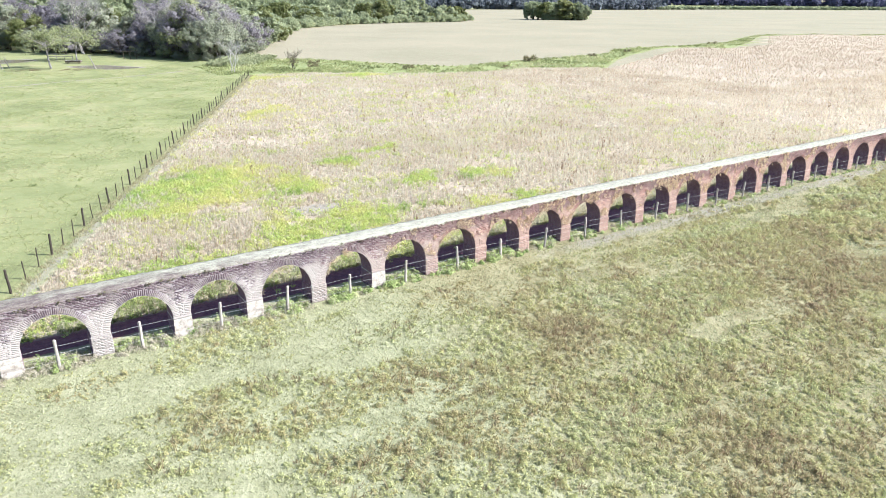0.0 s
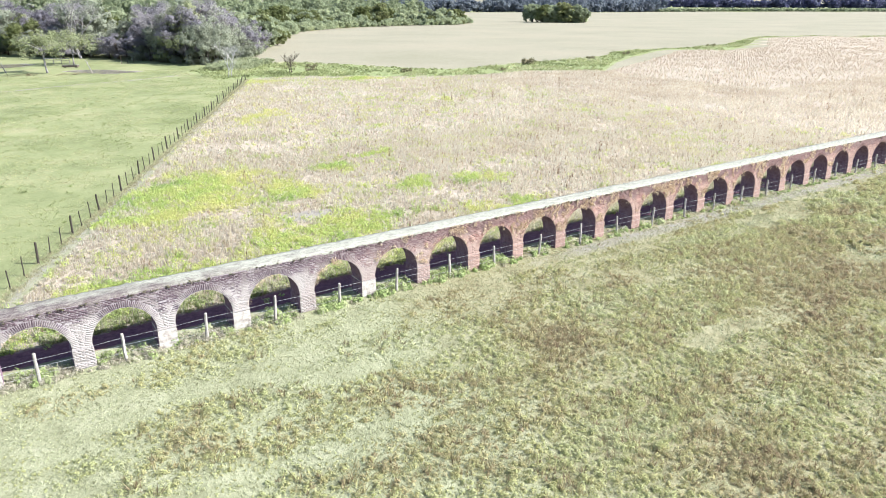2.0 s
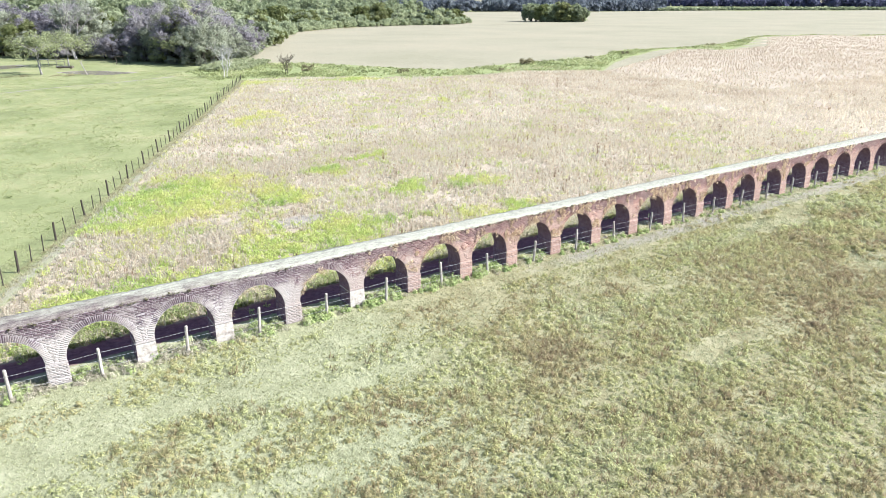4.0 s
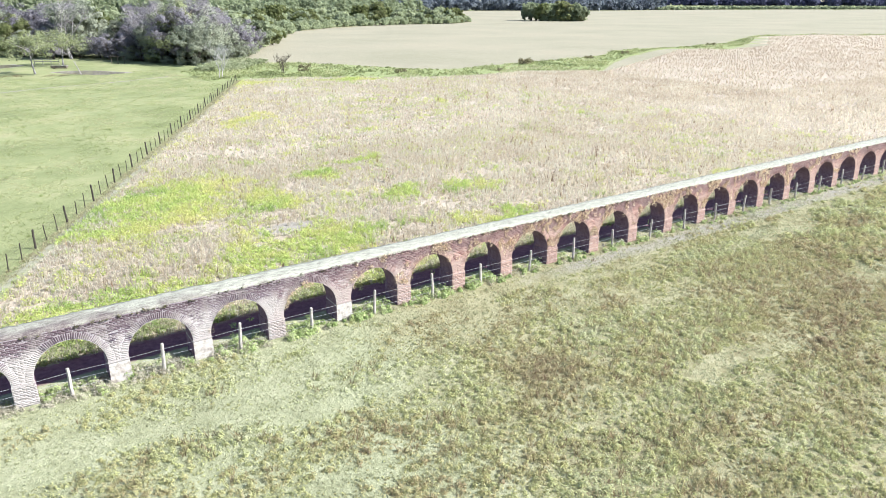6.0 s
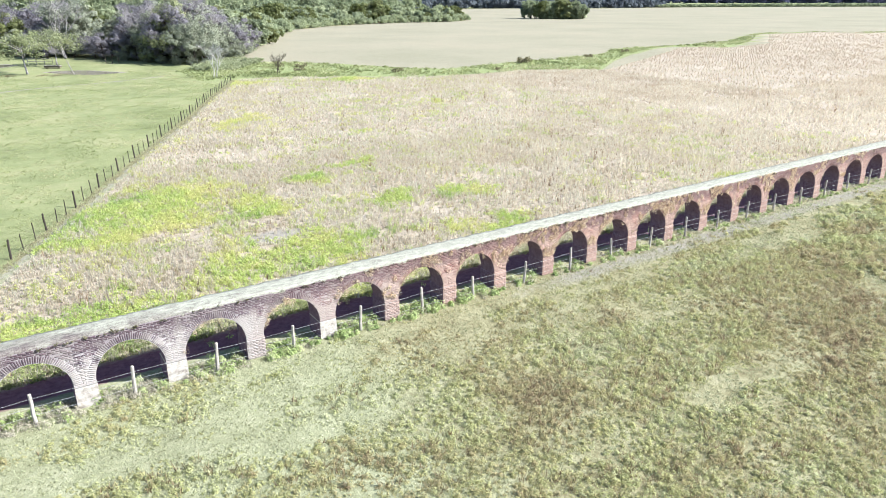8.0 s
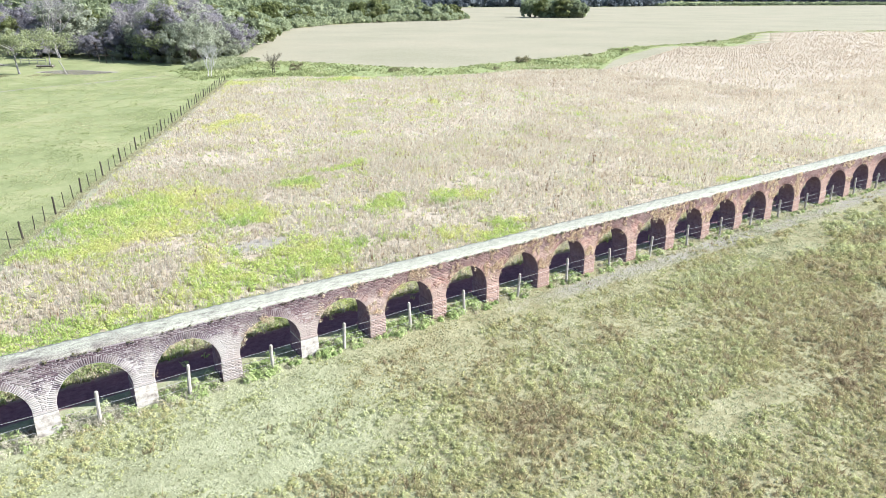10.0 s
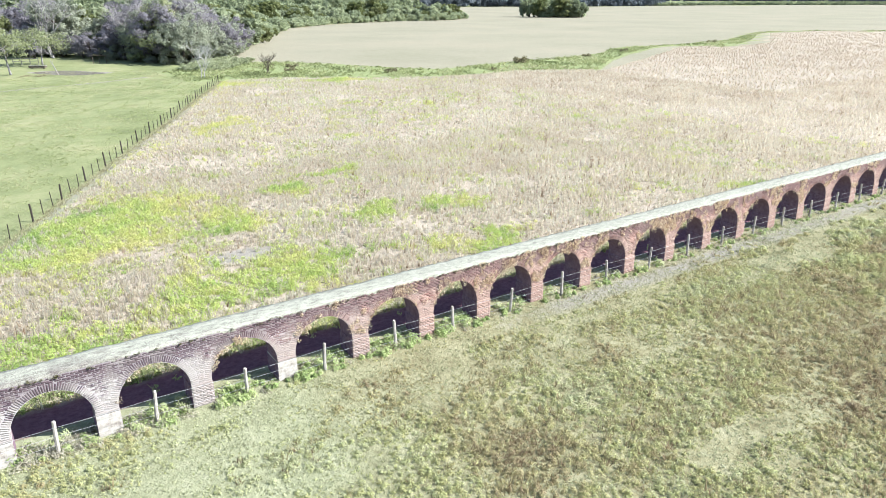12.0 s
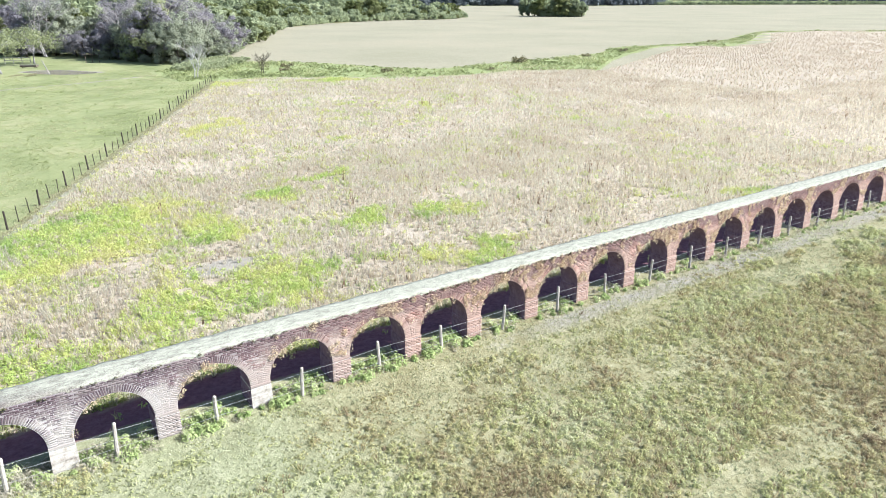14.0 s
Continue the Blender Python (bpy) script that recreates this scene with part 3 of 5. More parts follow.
def build_aqueduct():
    aq = thing("aqueduct", "long weathered brick aqueduct on low round arches across the pasture", "aqueduct")
    y0, y1 = 0.008, DEPTH
    piers = {}
    for k in range(FIRST, LAST + 1):
        x0 = pier_x(k)
        x1 = x0 + PIER_W
        v = [(x, y, z) for z in (-0.3, SPRING) for x, y in ((x0, y0), (x1, y0), (x1, y1), (x0, y1))]
        f = [(0, 1, 5, 4), (1, 2, 6, 5), (2, 3, 7, 6), (3, 0, 4, 7)]
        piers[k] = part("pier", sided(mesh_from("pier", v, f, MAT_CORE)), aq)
    arches = {}
    for k in range(FIRST, LAST):
        line = arch_outline(k)
        xa, xb = pier_x(k) + PIER_W / 2, pier_x(k + 1) + PIER_W / 2
        v, f = [], []
        for y in (y0, y1):
            for i, (x, z) in enumerate(line):
                v.append((x, y, z))
            for i, (x, z) in enumerate(line):
                v.append((xa + (xb - xa) * i / (len(line) - 1), y, TOP))
            v += [(xa, y, SPRING), (xb, y, SPRING)]
        n = len(line)
        o = 2 * n + 2
        for i in range(n - 1):
            f.append((i, i + 1, n + i + 1, n + i))
            f.append((o + i + 1, o + i, o + n + i, o + n + i + 1))
            f.append((i + 1, i, o + i, o + i + 1))
        f.append((2 * n, 0, n))
        f.append((n - 1, 2 * n + 1, 2 * n - 1))
        f.append((o, o + 2 * n, o + n))
        f.append((o + 2 * n + 1, o + n - 1, o + 2 * n - 1))
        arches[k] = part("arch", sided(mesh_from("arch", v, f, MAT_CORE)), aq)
    # capping
    xs = np.arange(pier_x(FIRST) + 0.3, pier_x(LAST) + 0.4, 0.14)
    prof = [(0.012, -0.06), (0.008, 0.01), (0.05, 0.05), (0.2, 0.075), (0.4, 0.07), (0.6, 0.08), (0.82, 0.075), (DEPTH, 0.045), (DEPTH + 0.02, -0.10)]
    v, f, m = [], [], len(prof)
    for x in xs:
        for j, (y, z) in enumerate(prof):
            w = noise.noise(Vector((x * 1.3, y * 3, 5))) * 0.025 + noise.noise(Vector((x * 6, y * 7, 9))) * 0.03
            edge = 1.0 if j in (0, 1, 2, m - 2, m - 1) else 0.0
            drip = abs(noise.noise(Vector((x * 2.3, 0, 31)))) * 0.09 if j == 0 else 0.0
            v.append((x, y + w * edge, TOP + z - drip + w * (0.9 if j not in (0, m - 1) else 0.6)))
    for i in range(len(xs) - 1):
        for j in range(m - 1):
            f.append((i * m + j, (i + 1) * m + j, (i + 1) * m + j + 1, i * m + j + 1))
    part("capping", mesh_from("capping", v, f, MAT_CAP, True), aq, "uneven pale render capping grown over with lichen")
    return aq, piers, arches


aqueduct, PIERS, ARCHES = build_aqueduct()


# ---- the wire fence along the arches ----
POST_X = [-9.9, -6.95, -4.14, -1.17, 1.64, 4.56, 7.44, 10.42, 13.13, 16.1, 19.1, 22.0, 25.0, 28.0, 30.9, 33.8, 36.7, 39.7, 42.7, 45.7, 48.7, 51.8, 54.8, 57.8, 60.8, 63.9]


def post_mesh(name, h, r, mat, seed):
    rr = random.Random(seed)
    pts = [(rr.uniform(-0.01, 0.01), rr.uniform(-0.01, 0.01), z) for z in (-0.15, h * 0.35, h * 0.7, h - 0.03, h)]
    v, f = tube(pts, [r * 1.08, r, r * 0.96, r * 0.94, r * 0.7], 8)
    return mesh_from(name, v, f, mat)


def wire(points, r=0.004):
    return tube(points, [r] * len(points), 4)


def front_fence():
    fe = thing("wire_fence", "low farm fence of pale weathered posts and galvanised wires", "fence")
    rr = random.Random(5)
    kinds = [post_mesh("post", h, 0.062, MAT_POST, i) for i, h in enumerate((1.12, 1.16, 1.08))]
    tops = []
    for i, x in enumerate(POST_X):
        m = pose(x, -0.2, 0, rr.uniform(-3, 3), rr.uniform(-5, 3), rr.uniform(0, 360))
        part("post", kinds[i % 3], fe, at=m)
        tops.append(m)
    for z in (0.35, 0.64, 0.93):
        pts = []
        for i, m in enumerate(tops):
            p = m @ Vector((0, 0, z))
            p.y -= 0.066
            pts.append(p)
            if i < len(tops) - 1:
                q = (p + tops[i + 1] @ Vector((0, 0, z))) / 2
                q.z -= 0.025
                q.y -= 0.033
                pts.append(q)
        v, f = wire(pts)
        part("wire", mesh_from("wire", v, f, MAT_WIRE), fe)


def field_fence():
    fe = thing("boundary_fence", "farm boundary fence of dark wooden posts, thin droppers and wire", "fence")
    thick = [post_mesh("post", h, 0.058, MAT_DARKPOST, 20 + i) for i, h in enumerate((1.08, 1.14))]
    thin = [post_mesh("dropper", h, 0.028, MAT_DARKPOST, 30 + i) for i, h in enumerate((0.92, 1.0))]
    rr = random.Random(9)
    y, i = 4.0, 0
    line = []
    while y < 92:
        p = (fence_x(y), y, float(ground_z(fence_x(y), y)))
        big = i % 3 == 0
        part("post" if big else "dropper", (thick if big else thin)[rr.randrange(2)], fe, at=pose(*p, rr.uniform(-3, 3), rr.uniform(-3, 3), rr.uniform(0, 360)))
        line.append(p)
        y += 1.45 + rr.uniform(-0.08, 0.08)
        i += 1
    for z in (0.25, 0.5, 0.7, 0.88):
        v, f = wire([(p[0] + 0.05, p[1], p[2] + z) for p in line], 0.003)
        part("wire", mesh_from("wire", v, f, MAT_DARKPOST), fe)


front_fence()
field_fence()


# ---- trees ----
def tree_meshes(seed, h, spread, mat_leaf, mat_bark, leaf=0.42, lobes=16, per=150, low=0.25, limbs=7, stout=0.028, face=2.8):
    """Trunk with limbs, and a crown of many leaf clumps with gaps."""
    rr = random.Random(seed)
    r = np.random.default_rng(seed)
    chunks = []
    lean = Vector((rr.uniform(-0.08, 0.08), rr.uniform(-0.08, 0.08), 1))
    trunk = [lean * (h * 0.6 * i / 5) + Vector((rr.uniform(-0.1, 0.1), rr.uniform(-0.1, 0.1), 0)) * (i > 0) for i in range(6)]
    base = stout * h
    chunks.append(tube(trunk, [base * (1.25 - 0.2 * i) if i else base * 1.5 for i in range(6)], 7))
    ends = []
    for i in range(limbs):
        a = 2 * math.pi * (i + rr.uniform(-0.3, 0.3)) / limbs
        start = trunk[2] .lerp(trunk[5], rr.random())
        out = spread * rr.uniform(0.55, 0.95)
        end = start + Vector((math.cos(a) * out, math.sin(a) * out, h * rr.uniform(0.08, 0.38)))
        midp = start.lerp(end, 0.5) + Vector((rr.uniform(-0.3, 0.3), rr.uniform(-0.3, 0.3), rr.uniform(0, 0.5)))
        chunks.append(tube([start, midp, end], [base * 0.45, base * 0.28, base * 0.08], 5))
        ends.append(end)
        for _ in range(2):
            e2 = midp + Vector((rr.uniform(-1, 1), rr.uniform(-1, 1), rr.uniform(0.2, 1.0))) * spread * 0.35
            chunks.append(tube([midp, e2], [base * 0.2, base * 0.05], 4))
            ends.append(e2)
    wood = join(chunks)
    cs, rs = [], []
    for i in range(lobes):
        e = ends[i % len(ends)] if i < len(ends) else None
        if e is None or rr.random() < 0.55:
            a, d = rr.uniform(0, 2 * math.pi), spread * math.sqrt(rr.random())
            z = h * (low + (0.93 - low) * (1 - (d / spread) ** 2 * 0.5) * rr.random() ** 0.75)
            c = (math.cos(a) * d, math.sin(a) * d, z)
        else:
            c = tuple(e)
        s = spread * rr.uniform(0.24, 0.44)
        cs.append(c)
        rs.append((s, s, s * rr.uniform(0.6, 0.85)))
    cs, rs = np.array(cs), np.array(rs)
    # each lobe is broken into smaller clumps on its skin
    k = 9
    d = r.normal(0, 1, (lobes * k, 3))
    d /= np.linalg.norm(d, axis=1, keepdims=True)
    d[:, 2] = d[:, 2] * 0.9 + 0.12
    sub = np.repeat(cs, k, 0) + d * np.repeat(rs, k, 0) * 0.8
    v, t = leaves(sub, np.repeat(rs, k, 0) * 0.42, max(per // k, 3), leaf, seed, tri=True, face=face, lobe=d)
    return mesh_from("trunk", *wood, mat_bark, True), fast_mesh("crown", v, t, mat_leaf)


def tree_thing(name, label, category, meshes, group=""):
    t = thing(name, label, category, group)
    part("trunk", meshes[0], t)
    if meshes[1]:
        part("crown", meshes[1], t)
    return t


def bare_meshes(seed, h, spread, mat, stout=0.022, forks=4):
    rr = random.Random(seed)
    chunks = []

    def grow(p, way, length, r, depth):
        q = p + way * length
        mid = p.lerp(q, 0.5) + Vector((rr.uniform(-1, 1), rr.uniform(-1, 1), 0)) * length * 0.08
        chunks.append(tube([p, mid, q], [r, r * 0.8, r * 0.55], 5 if depth > 2 else 3, caps=False))
        if depth == 0:
            return
        for _ in range(3 if depth > 1 else 4):
            w = (way + Vector((rr.uniform(-1, 1), rr.uniform(-1, 1), rr.uniform(-0.25, 0.7))) * spread).normalized()
            grow(q if rr.random() < 0.6 else mid, w, length * rr.uniform(0.55, 0.8), r * 0.6, depth - 1)
    for s in range(2):
        grow(Vector((s * 0.5 - 0.25, 0, -0.2)), Vector((rr.uniform(-0.2, 0.2), rr.uniform(-0.2, 0.2), 1)).normalized(), h * 0.36, h * stout, forks)
    return mesh_from("trunk", *join(chunks), mat)


GREEN = ("dense dark green broadleaf tree at the edge of the wood", "tree", "woodland trees")
proto = [tree_thing("broadleaf_tree", GREEN[0], GREEN[1], tree_meshes(100 + i, 12.0, 5.4, MAT_LEAF, MAT_BARK, 0.215, 44, 350, 0.10), GREEN[2]) for i in range(4)]
grey = [tree_thing("grey_tree", "grey-green half-bare tree in the wood", "tree", tree_meshes(140 + i, 12.0, 5.2, MAT_LEAFGREY, MAT_BARK, 0.195, 42, 340, 0.14, 9), GREEN[2]) for i in range(2)]
light = [tree_thing("light_green_tree", "yellow-green leafy tree in the wood", "tree", tree_meshes(160 + i, 10.0, 5.0, MAT_LEAFLIGHT, MAT_BARK, 0.22, 40, 330, 0.10), GREEN[2]) for i in range(2)]
high = [tree_thing("shade_tree", "spreading dark tree with bare trunk at the meadow edge", "tree", tree_meshes(180 + i, 12.0, 6.0, (MAT_LEAF, MAT_OLIVE)[i], MAT_BARK, 0.215, 44, 350, 0.13, 9), GREEN[2]) for i in range(2)]
distant = [tree_thing("distant_tree", ("green tree at the edge of the far wood", "yellow-green tree at the edge of the far wood")[i % 2], "tree", tree_meshes(190 + i, 12.0, 5.4, (MAT_LEAFFAR, MAT_LEAFLIGHT)[i % 2], MAT_BARK, 0.66, 34, 90, 0.08, 5, face=1.6), GREEN[2]) for i in range(4)]
bare = thing("bare_tree", "leafless tree with pale grey branches", "tree", "woodland trees")
dead = thing("dead_tree", "large dead tree with whitish twisted branches before the wood", "tree", "woodland trees")
part("trunk", bare_meshes(19, 12.0, 1.05, MAT_PALEBARK, 0.0105, 5), dead)
part("trunk", bare_meshes(7, 12.0, 0.85, MAT_PALEBARK, 0.013, 5), bare)
undershrub = tree_thing("leafy_bush", "rounded dark green bush at the foot of the wood", "bush", tree_meshes(205, 10.0, 6.5, MAT_LEAF, MAT_BARK, 0.30, 46, 420, 0.04, 9, 0.02), "bushes along the wood")
TREES = []


def plant(p, x, y, s, turn=None, sz=None):
    m = pose(x, y, float(ground_z(x, y)) - 0.05, 0, 0, random.uniform(0, 360) if turn is None else turn) @ Matrix.Diagonal((s, s, sz or s, 1))
    if p not in TREES:
        TREES.append(p)
        p.matrix_basis = m
        return p
    return copy_thing(p, m)


def build_wood():
    rr = random.Random(21)
    line = [(-75, 192), (-15, 188), (2, 178), (10, 160), (17, 157), (24, 147), (27.5, 139), (31, 132), (34, 126.5), (37, 126), (44, 136), (55, 154), (75, 193), (112, 264), (150, 300), (189, 312), (223, 309), (248, 322)]
    dist = [0]
    for a, b2 in zip(line, line[1:]):
        dist.append(dist[-1] + math.dist(a, b2))
    for row, (off, step) in enumerate(((0, 5.2), (6, 6.2), (14, 8.0), (26, 10))):
        s = rr.uniform(0, step)
        while s < dist[-1]:
            i = max(j for j in range(len(dist) - 1) if dist[j] <= s)
            f = (s - dist[i]) / (dist[i + 1] - dist[i])
            a, b2 = Vector(line[i]), Vector(line[i + 1])
            p = a.lerp(b2, f)
            n = Vector((-(b2 - a).normalized().y, (b2 - a).normalized().x))
            p = p + n * (off + rr.uniform(-2, 3)) + Vector((rr.uniform(-1.5, 1.5), rr.uniform(-1.5, 1.5)))
            far = s / dist[-1]
            size = (1.0 if far < 0.45 else 0.8) * rr.uniform(0.72, 1.12) * (0.8 if row == 0 else 1.08 + 0.13 * row)
            u = rr.random()
            if far < 0.42:
                kind = grey[rr.randrange(2)] if u < 0.52 else (light[rr.randrange(2)] if u < 0.59 else (bare if u < 0.66 and row in (1, 2) else proto[rr.randrange(4)]))
            else:
                kind = distant[rr.randrange(2) * 2 + (u < 0.35)]
            if row == 0 and 22 < p.x < 47 and p.y < 149:
                kind, size = (high[rr.randrange(2)] if u < 0.6 else grey[rr.randrange(2)]), rr.uniform(0.75, 1.0)
            if row < 3 or far > 0.42:
                plant(kind, p.x, p.y, size)
            s += step * rr.uniform(0.8, 1.25)
    # leafless trees that stand out before the wood
    plant(dead, 29.0, 136.5, 1.15)
    plant(bare, 15.0, 156.0, 1.3)
    for x, y, s in ((46.5, 133.5, 0.55), (49.5, 139.5, 0.6), (45.0, 130.0, 0.4)):
        plant(proto[1], x, y, s)
    # rounded leafy bushes along the foot of the wood
    for x, y, s in ((25.5, 142.5, 0.34), (28.0, 135.5, 0.44), (30.0, 131.0, 0.5), (32.0, 126.5, 0.48), (34.0, 123.0, 0.46), (36.0, 121.5, 0.4), (39.5, 124.5, 0.36)):
        plant(undershrub, x, y, s)
    # the lone clump in the far field
    for i in range(22):
        f = i / 21
        edge = 0.8 if i in (0, 1, 20, 21) else 1.0
        plant(distant[i % 2 * 2 + (i % 5 == 0)], 298 + 19 * f + rr.uniform(-1, 1), 312 - 15 * f + rr.uniform(0, 16), rr.uniform(1.25, 1.5) * edge)


build_wood()


def woods(name, label, line, depth, height, count, leaf, mat, seed, per=60, wide=1.0):
    """A stretch of far woodland: clumped crowns in a band behind a line."""
    r = np.random.default_rng(seed)
    p = np.array(line, float)
    d = np.r_[0, np.cumsum(np.hypot(*np.diff(p, axis=0).T))]
    s = r.uniform(0, d[-1], count)
    x, y = np.interp(s, d, p[:, 0]), np.interp(s, d, p[:, 1])
    i = np.clip(np.searchsorted(d, s) - 1, 0, len(p) - 2)
    way = np.diff(p, axis=0)[i]
    way /= np.hypot(*way.T)[:, None]
    off = r.uniform(0, depth, count)
    x, y = x - way[:, 1] * off, y + way[:, 0] * off
    h = height * r.uniform(0.55, 1.1, count) * (0.75 + 0.25 * off / max(depth, 1e-6))
    cs, rs = [], []
    for f in (0.25, 0.55, 0.82):
        cs.append(np.stack([x + r.normal(0, 0.1 * wide, count) * h, y + r.normal(0, 0.1 * wide, count) * h, h * f], 1))
        w = h * (0.30 if f < 0.7 else 0.22) * r.uniform(0.8, 1.3, count) * wide
        rs.append(np.stack([w, w, h * 0.2], 1))
    me = fast_mesh(name, *leaves(np.concatenate(cs), np.concatenate(rs), per // 3, leaf, seed, tri=True, face=1.6), mat)
    thing(name, label, "woodland", kind="stuff", me=me)


woods("undergrowth", "green undergrowth along the edge of the wood", [(46, 130), (53, 146), (74, 188), (112, 259), (150, 295), (189, 306), (223, 304), (249, 321)], 4, 4.2, 330, 0.34, MAT_LEAFFAR, 50, 240, 1.5)
woods("thicket", "bushy growth round the foot of the lone tree clump", [(296, 312), (317, 296)], 8, 6.0, 60, 0.6, MAT_LEAFFAR, 56, 240, 1.5)
woods("scrub", "low green scrub between meadow and wood", [(37, 107), (44, 116), (50, 126)], 9, 0.95, 230, 0.13, MAT_SCRUB, 51, 240, 2.2)
woods("hill_wood", "dense wood on the rise behind the field", [(-80, 228), (5, 220), (60, 235), (100, 300), (150, 350), (260, 390)], 70, 19.0, 420, 0.9, MAT_LEAFFAR, 52, 300)
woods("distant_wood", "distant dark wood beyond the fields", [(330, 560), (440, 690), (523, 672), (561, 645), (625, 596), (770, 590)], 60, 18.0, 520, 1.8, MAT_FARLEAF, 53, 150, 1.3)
woods("hedgerow", "low hedgerow of bushes at the end of the far field", [(740, 585), (850, 570), (1050, 452), (1400, 330)], 14, 4.8, 800, 1.3, MAT_LEAFFAR, 54, 45, 2.2)
# leaf colour blued to stand for haze
woods("horizon_wood", "dark wood on the horizon", [(1100, 1350), (1300, 1110), (1560, 660), (1750, 250)], 60, 22.0, 520, 4.0, MAT_HAZEBLUE, 55, 75, 1.5)


# ---- crops, grass and weeds ----
# greener knots in the pasture: x, y, reach
LUSH = [(3.15, -4.7, 1.1), (-1.1, -5.45, 1.0), (14.5, -6.3, 1.3), (19.0, -9.5, 1.6), (8.8, -12.2, 1.2)]


def lush_at(x, y):
    m = np.zeros(np.shape(x))
    for cx, cy, reach in LUSH:
        m = np.maximum(m, np.exp(-(((x - cx) / (reach * 1.5)) ** 2 + ((y - cy) / (reach * 0.7)) ** 2)))
    return m


def lay_of_sward(x, y):
    """How rank the pasture stands: low where grazed by the arches and at the older end, streaked along the aqueduct."""
    zone = soft(x - 4.5 - 0.35 * (y + 9), 4.5) * soft(-2.4 - y, 1.5)
    streak = noise2(x * 0.32 - y * 0.15, y, 1.9, 41) * 0.44 + noise2(x * 0.55, y, 0.9, 42) * 0.30 + noise2(x, y, 0.45, 43) * 0.26
    worn = np.clip(1.3 - np.hypot((x - 16.1) / 2.2, (y + 11.1) / 0.7), 0, 1)
    return 0.22 * zone + 1.32 * (streak - 0.5) + 0.26 - 0.5 * worn + 0.3 * lush_at(x, y)


def tone_of_sward(x, y):
    return 0.57 + 0.20 * lush_at(x, y) + 0.62 * (noise2(x * 0.5, y, 1.7, 44) - 0.5) + 0.30 * (noise2(x, y, 0.8, 45) - 0.5)


def near_side(x, y):
    """True on the stretch of pasture that the flight looks over."""
    return 0.552 * x + 0.834 * y > -12.0


def spread_over(n, x0, x1, y0, y1, seed):
    r = np.random.default_rng(seed)
    return r.uniform(x0, x1, n), r.uniform(y0, y1, n), r


def lift(x, y):
    return np.stack([x, y, ground_z(x, y)], 1)


def build_crop():
    # drilled rows, plants at even steps along them
    pieces = []
    for (x0, x1, y0, y1, gap, step, n, w, pods, seed) in ((-14, 62, 2.9, 34, 0.40, 0.28, 7, 0.046, 9, 1), (-6, 92, 34, 92, 0.56, 0.42, 5, 0.078, 5, 2), (62, 150, 1.5, 34, 0.6, 0.45, 5, 0.07, 5, 3), (92, 340, 34, 125, 1.2, 0.9, 5, 0.11, 4, 4), (150, 340, 1.5, 34, 1.3, 1.0, 4, 0.13, 3, 5)):
        xs, ys = np.meshgrid(np.arange(x0, x1, step), np.arange(y0, y1, gap))
        r = np.random.default_rng(seed)
        x = xs.ravel() + r.normal(0, 0.09, xs.size)
        y = ys.ravel() + r.normal(0, 0.08, xs.size)
        _, crop, _, _, bare = regions(x, y)
        keep = (crop > 0.6) & (r.uniform(0, 1, len(x)) > weed_at(x, y) * 1.0 + np.clip((x - 150) / 190, 0, 1) + (bare > 0.4) * 0.85) & (noise2(x, y, 2.2, 8) + r.uniform(-0.25, 0.25, len(x)) > 0.14)
        x, y = x[keep], y[keep]
        h = 0.24 + 0.22 * noise2(x, y, 5.0, 9) + r.uniform(-0.06, 0.12, len(x))
        tone = 0.58 - 0.40 * soft(x - 90, 50) + 0.3 * (noise2(x, y, 3.0, 10) - 0.5) + r.normal(0, 0.10 if x1 < 100 else 0.04, len(x))
        at = lift(x, y)
        pieces.append(stalks(at, h, n, w, 0.07 + w, 0.15, seed, tone))
        top = at + np.stack([0 * h, 0 * h, h * 0.30], 1)
        pieces.append(tufts(top, 0.06 + 0 * h + w, h * 0.5, pods, w * 1.35, seed + 50, tone + 0.05))
    # trodden and broken straw and low dry growth between the nearer stalks
    x, y, r = spread_over(32000, -13, 46, 2.9, 32, 6)
    ok = (regions(x, y)[1] > 0.6) & (regions(x, y)[4] < 0.4) & (r.uniform(0, 1, len(x)) > weed_at(x, y) * 0.8)
    x, y = x[ok], y[ok]
    q = r.uniform(0.05, 0.13, len(x))
    pieces.append(tufts(lift(x, y), q, q * 0.9, 6, 0.05, 7, 0.50 + r.normal(0, 0.14, len(x)) + 0.3 * (noise2(x, y, 1.5, 115) - 0.5), wide=0.24, long=1.3))
    thing("dry_crop", "ripe tan crop of dry standing stalks", "crop", kind="stuff", me=toned_mesh("dry_crop", pieces, MAT_STRAW))


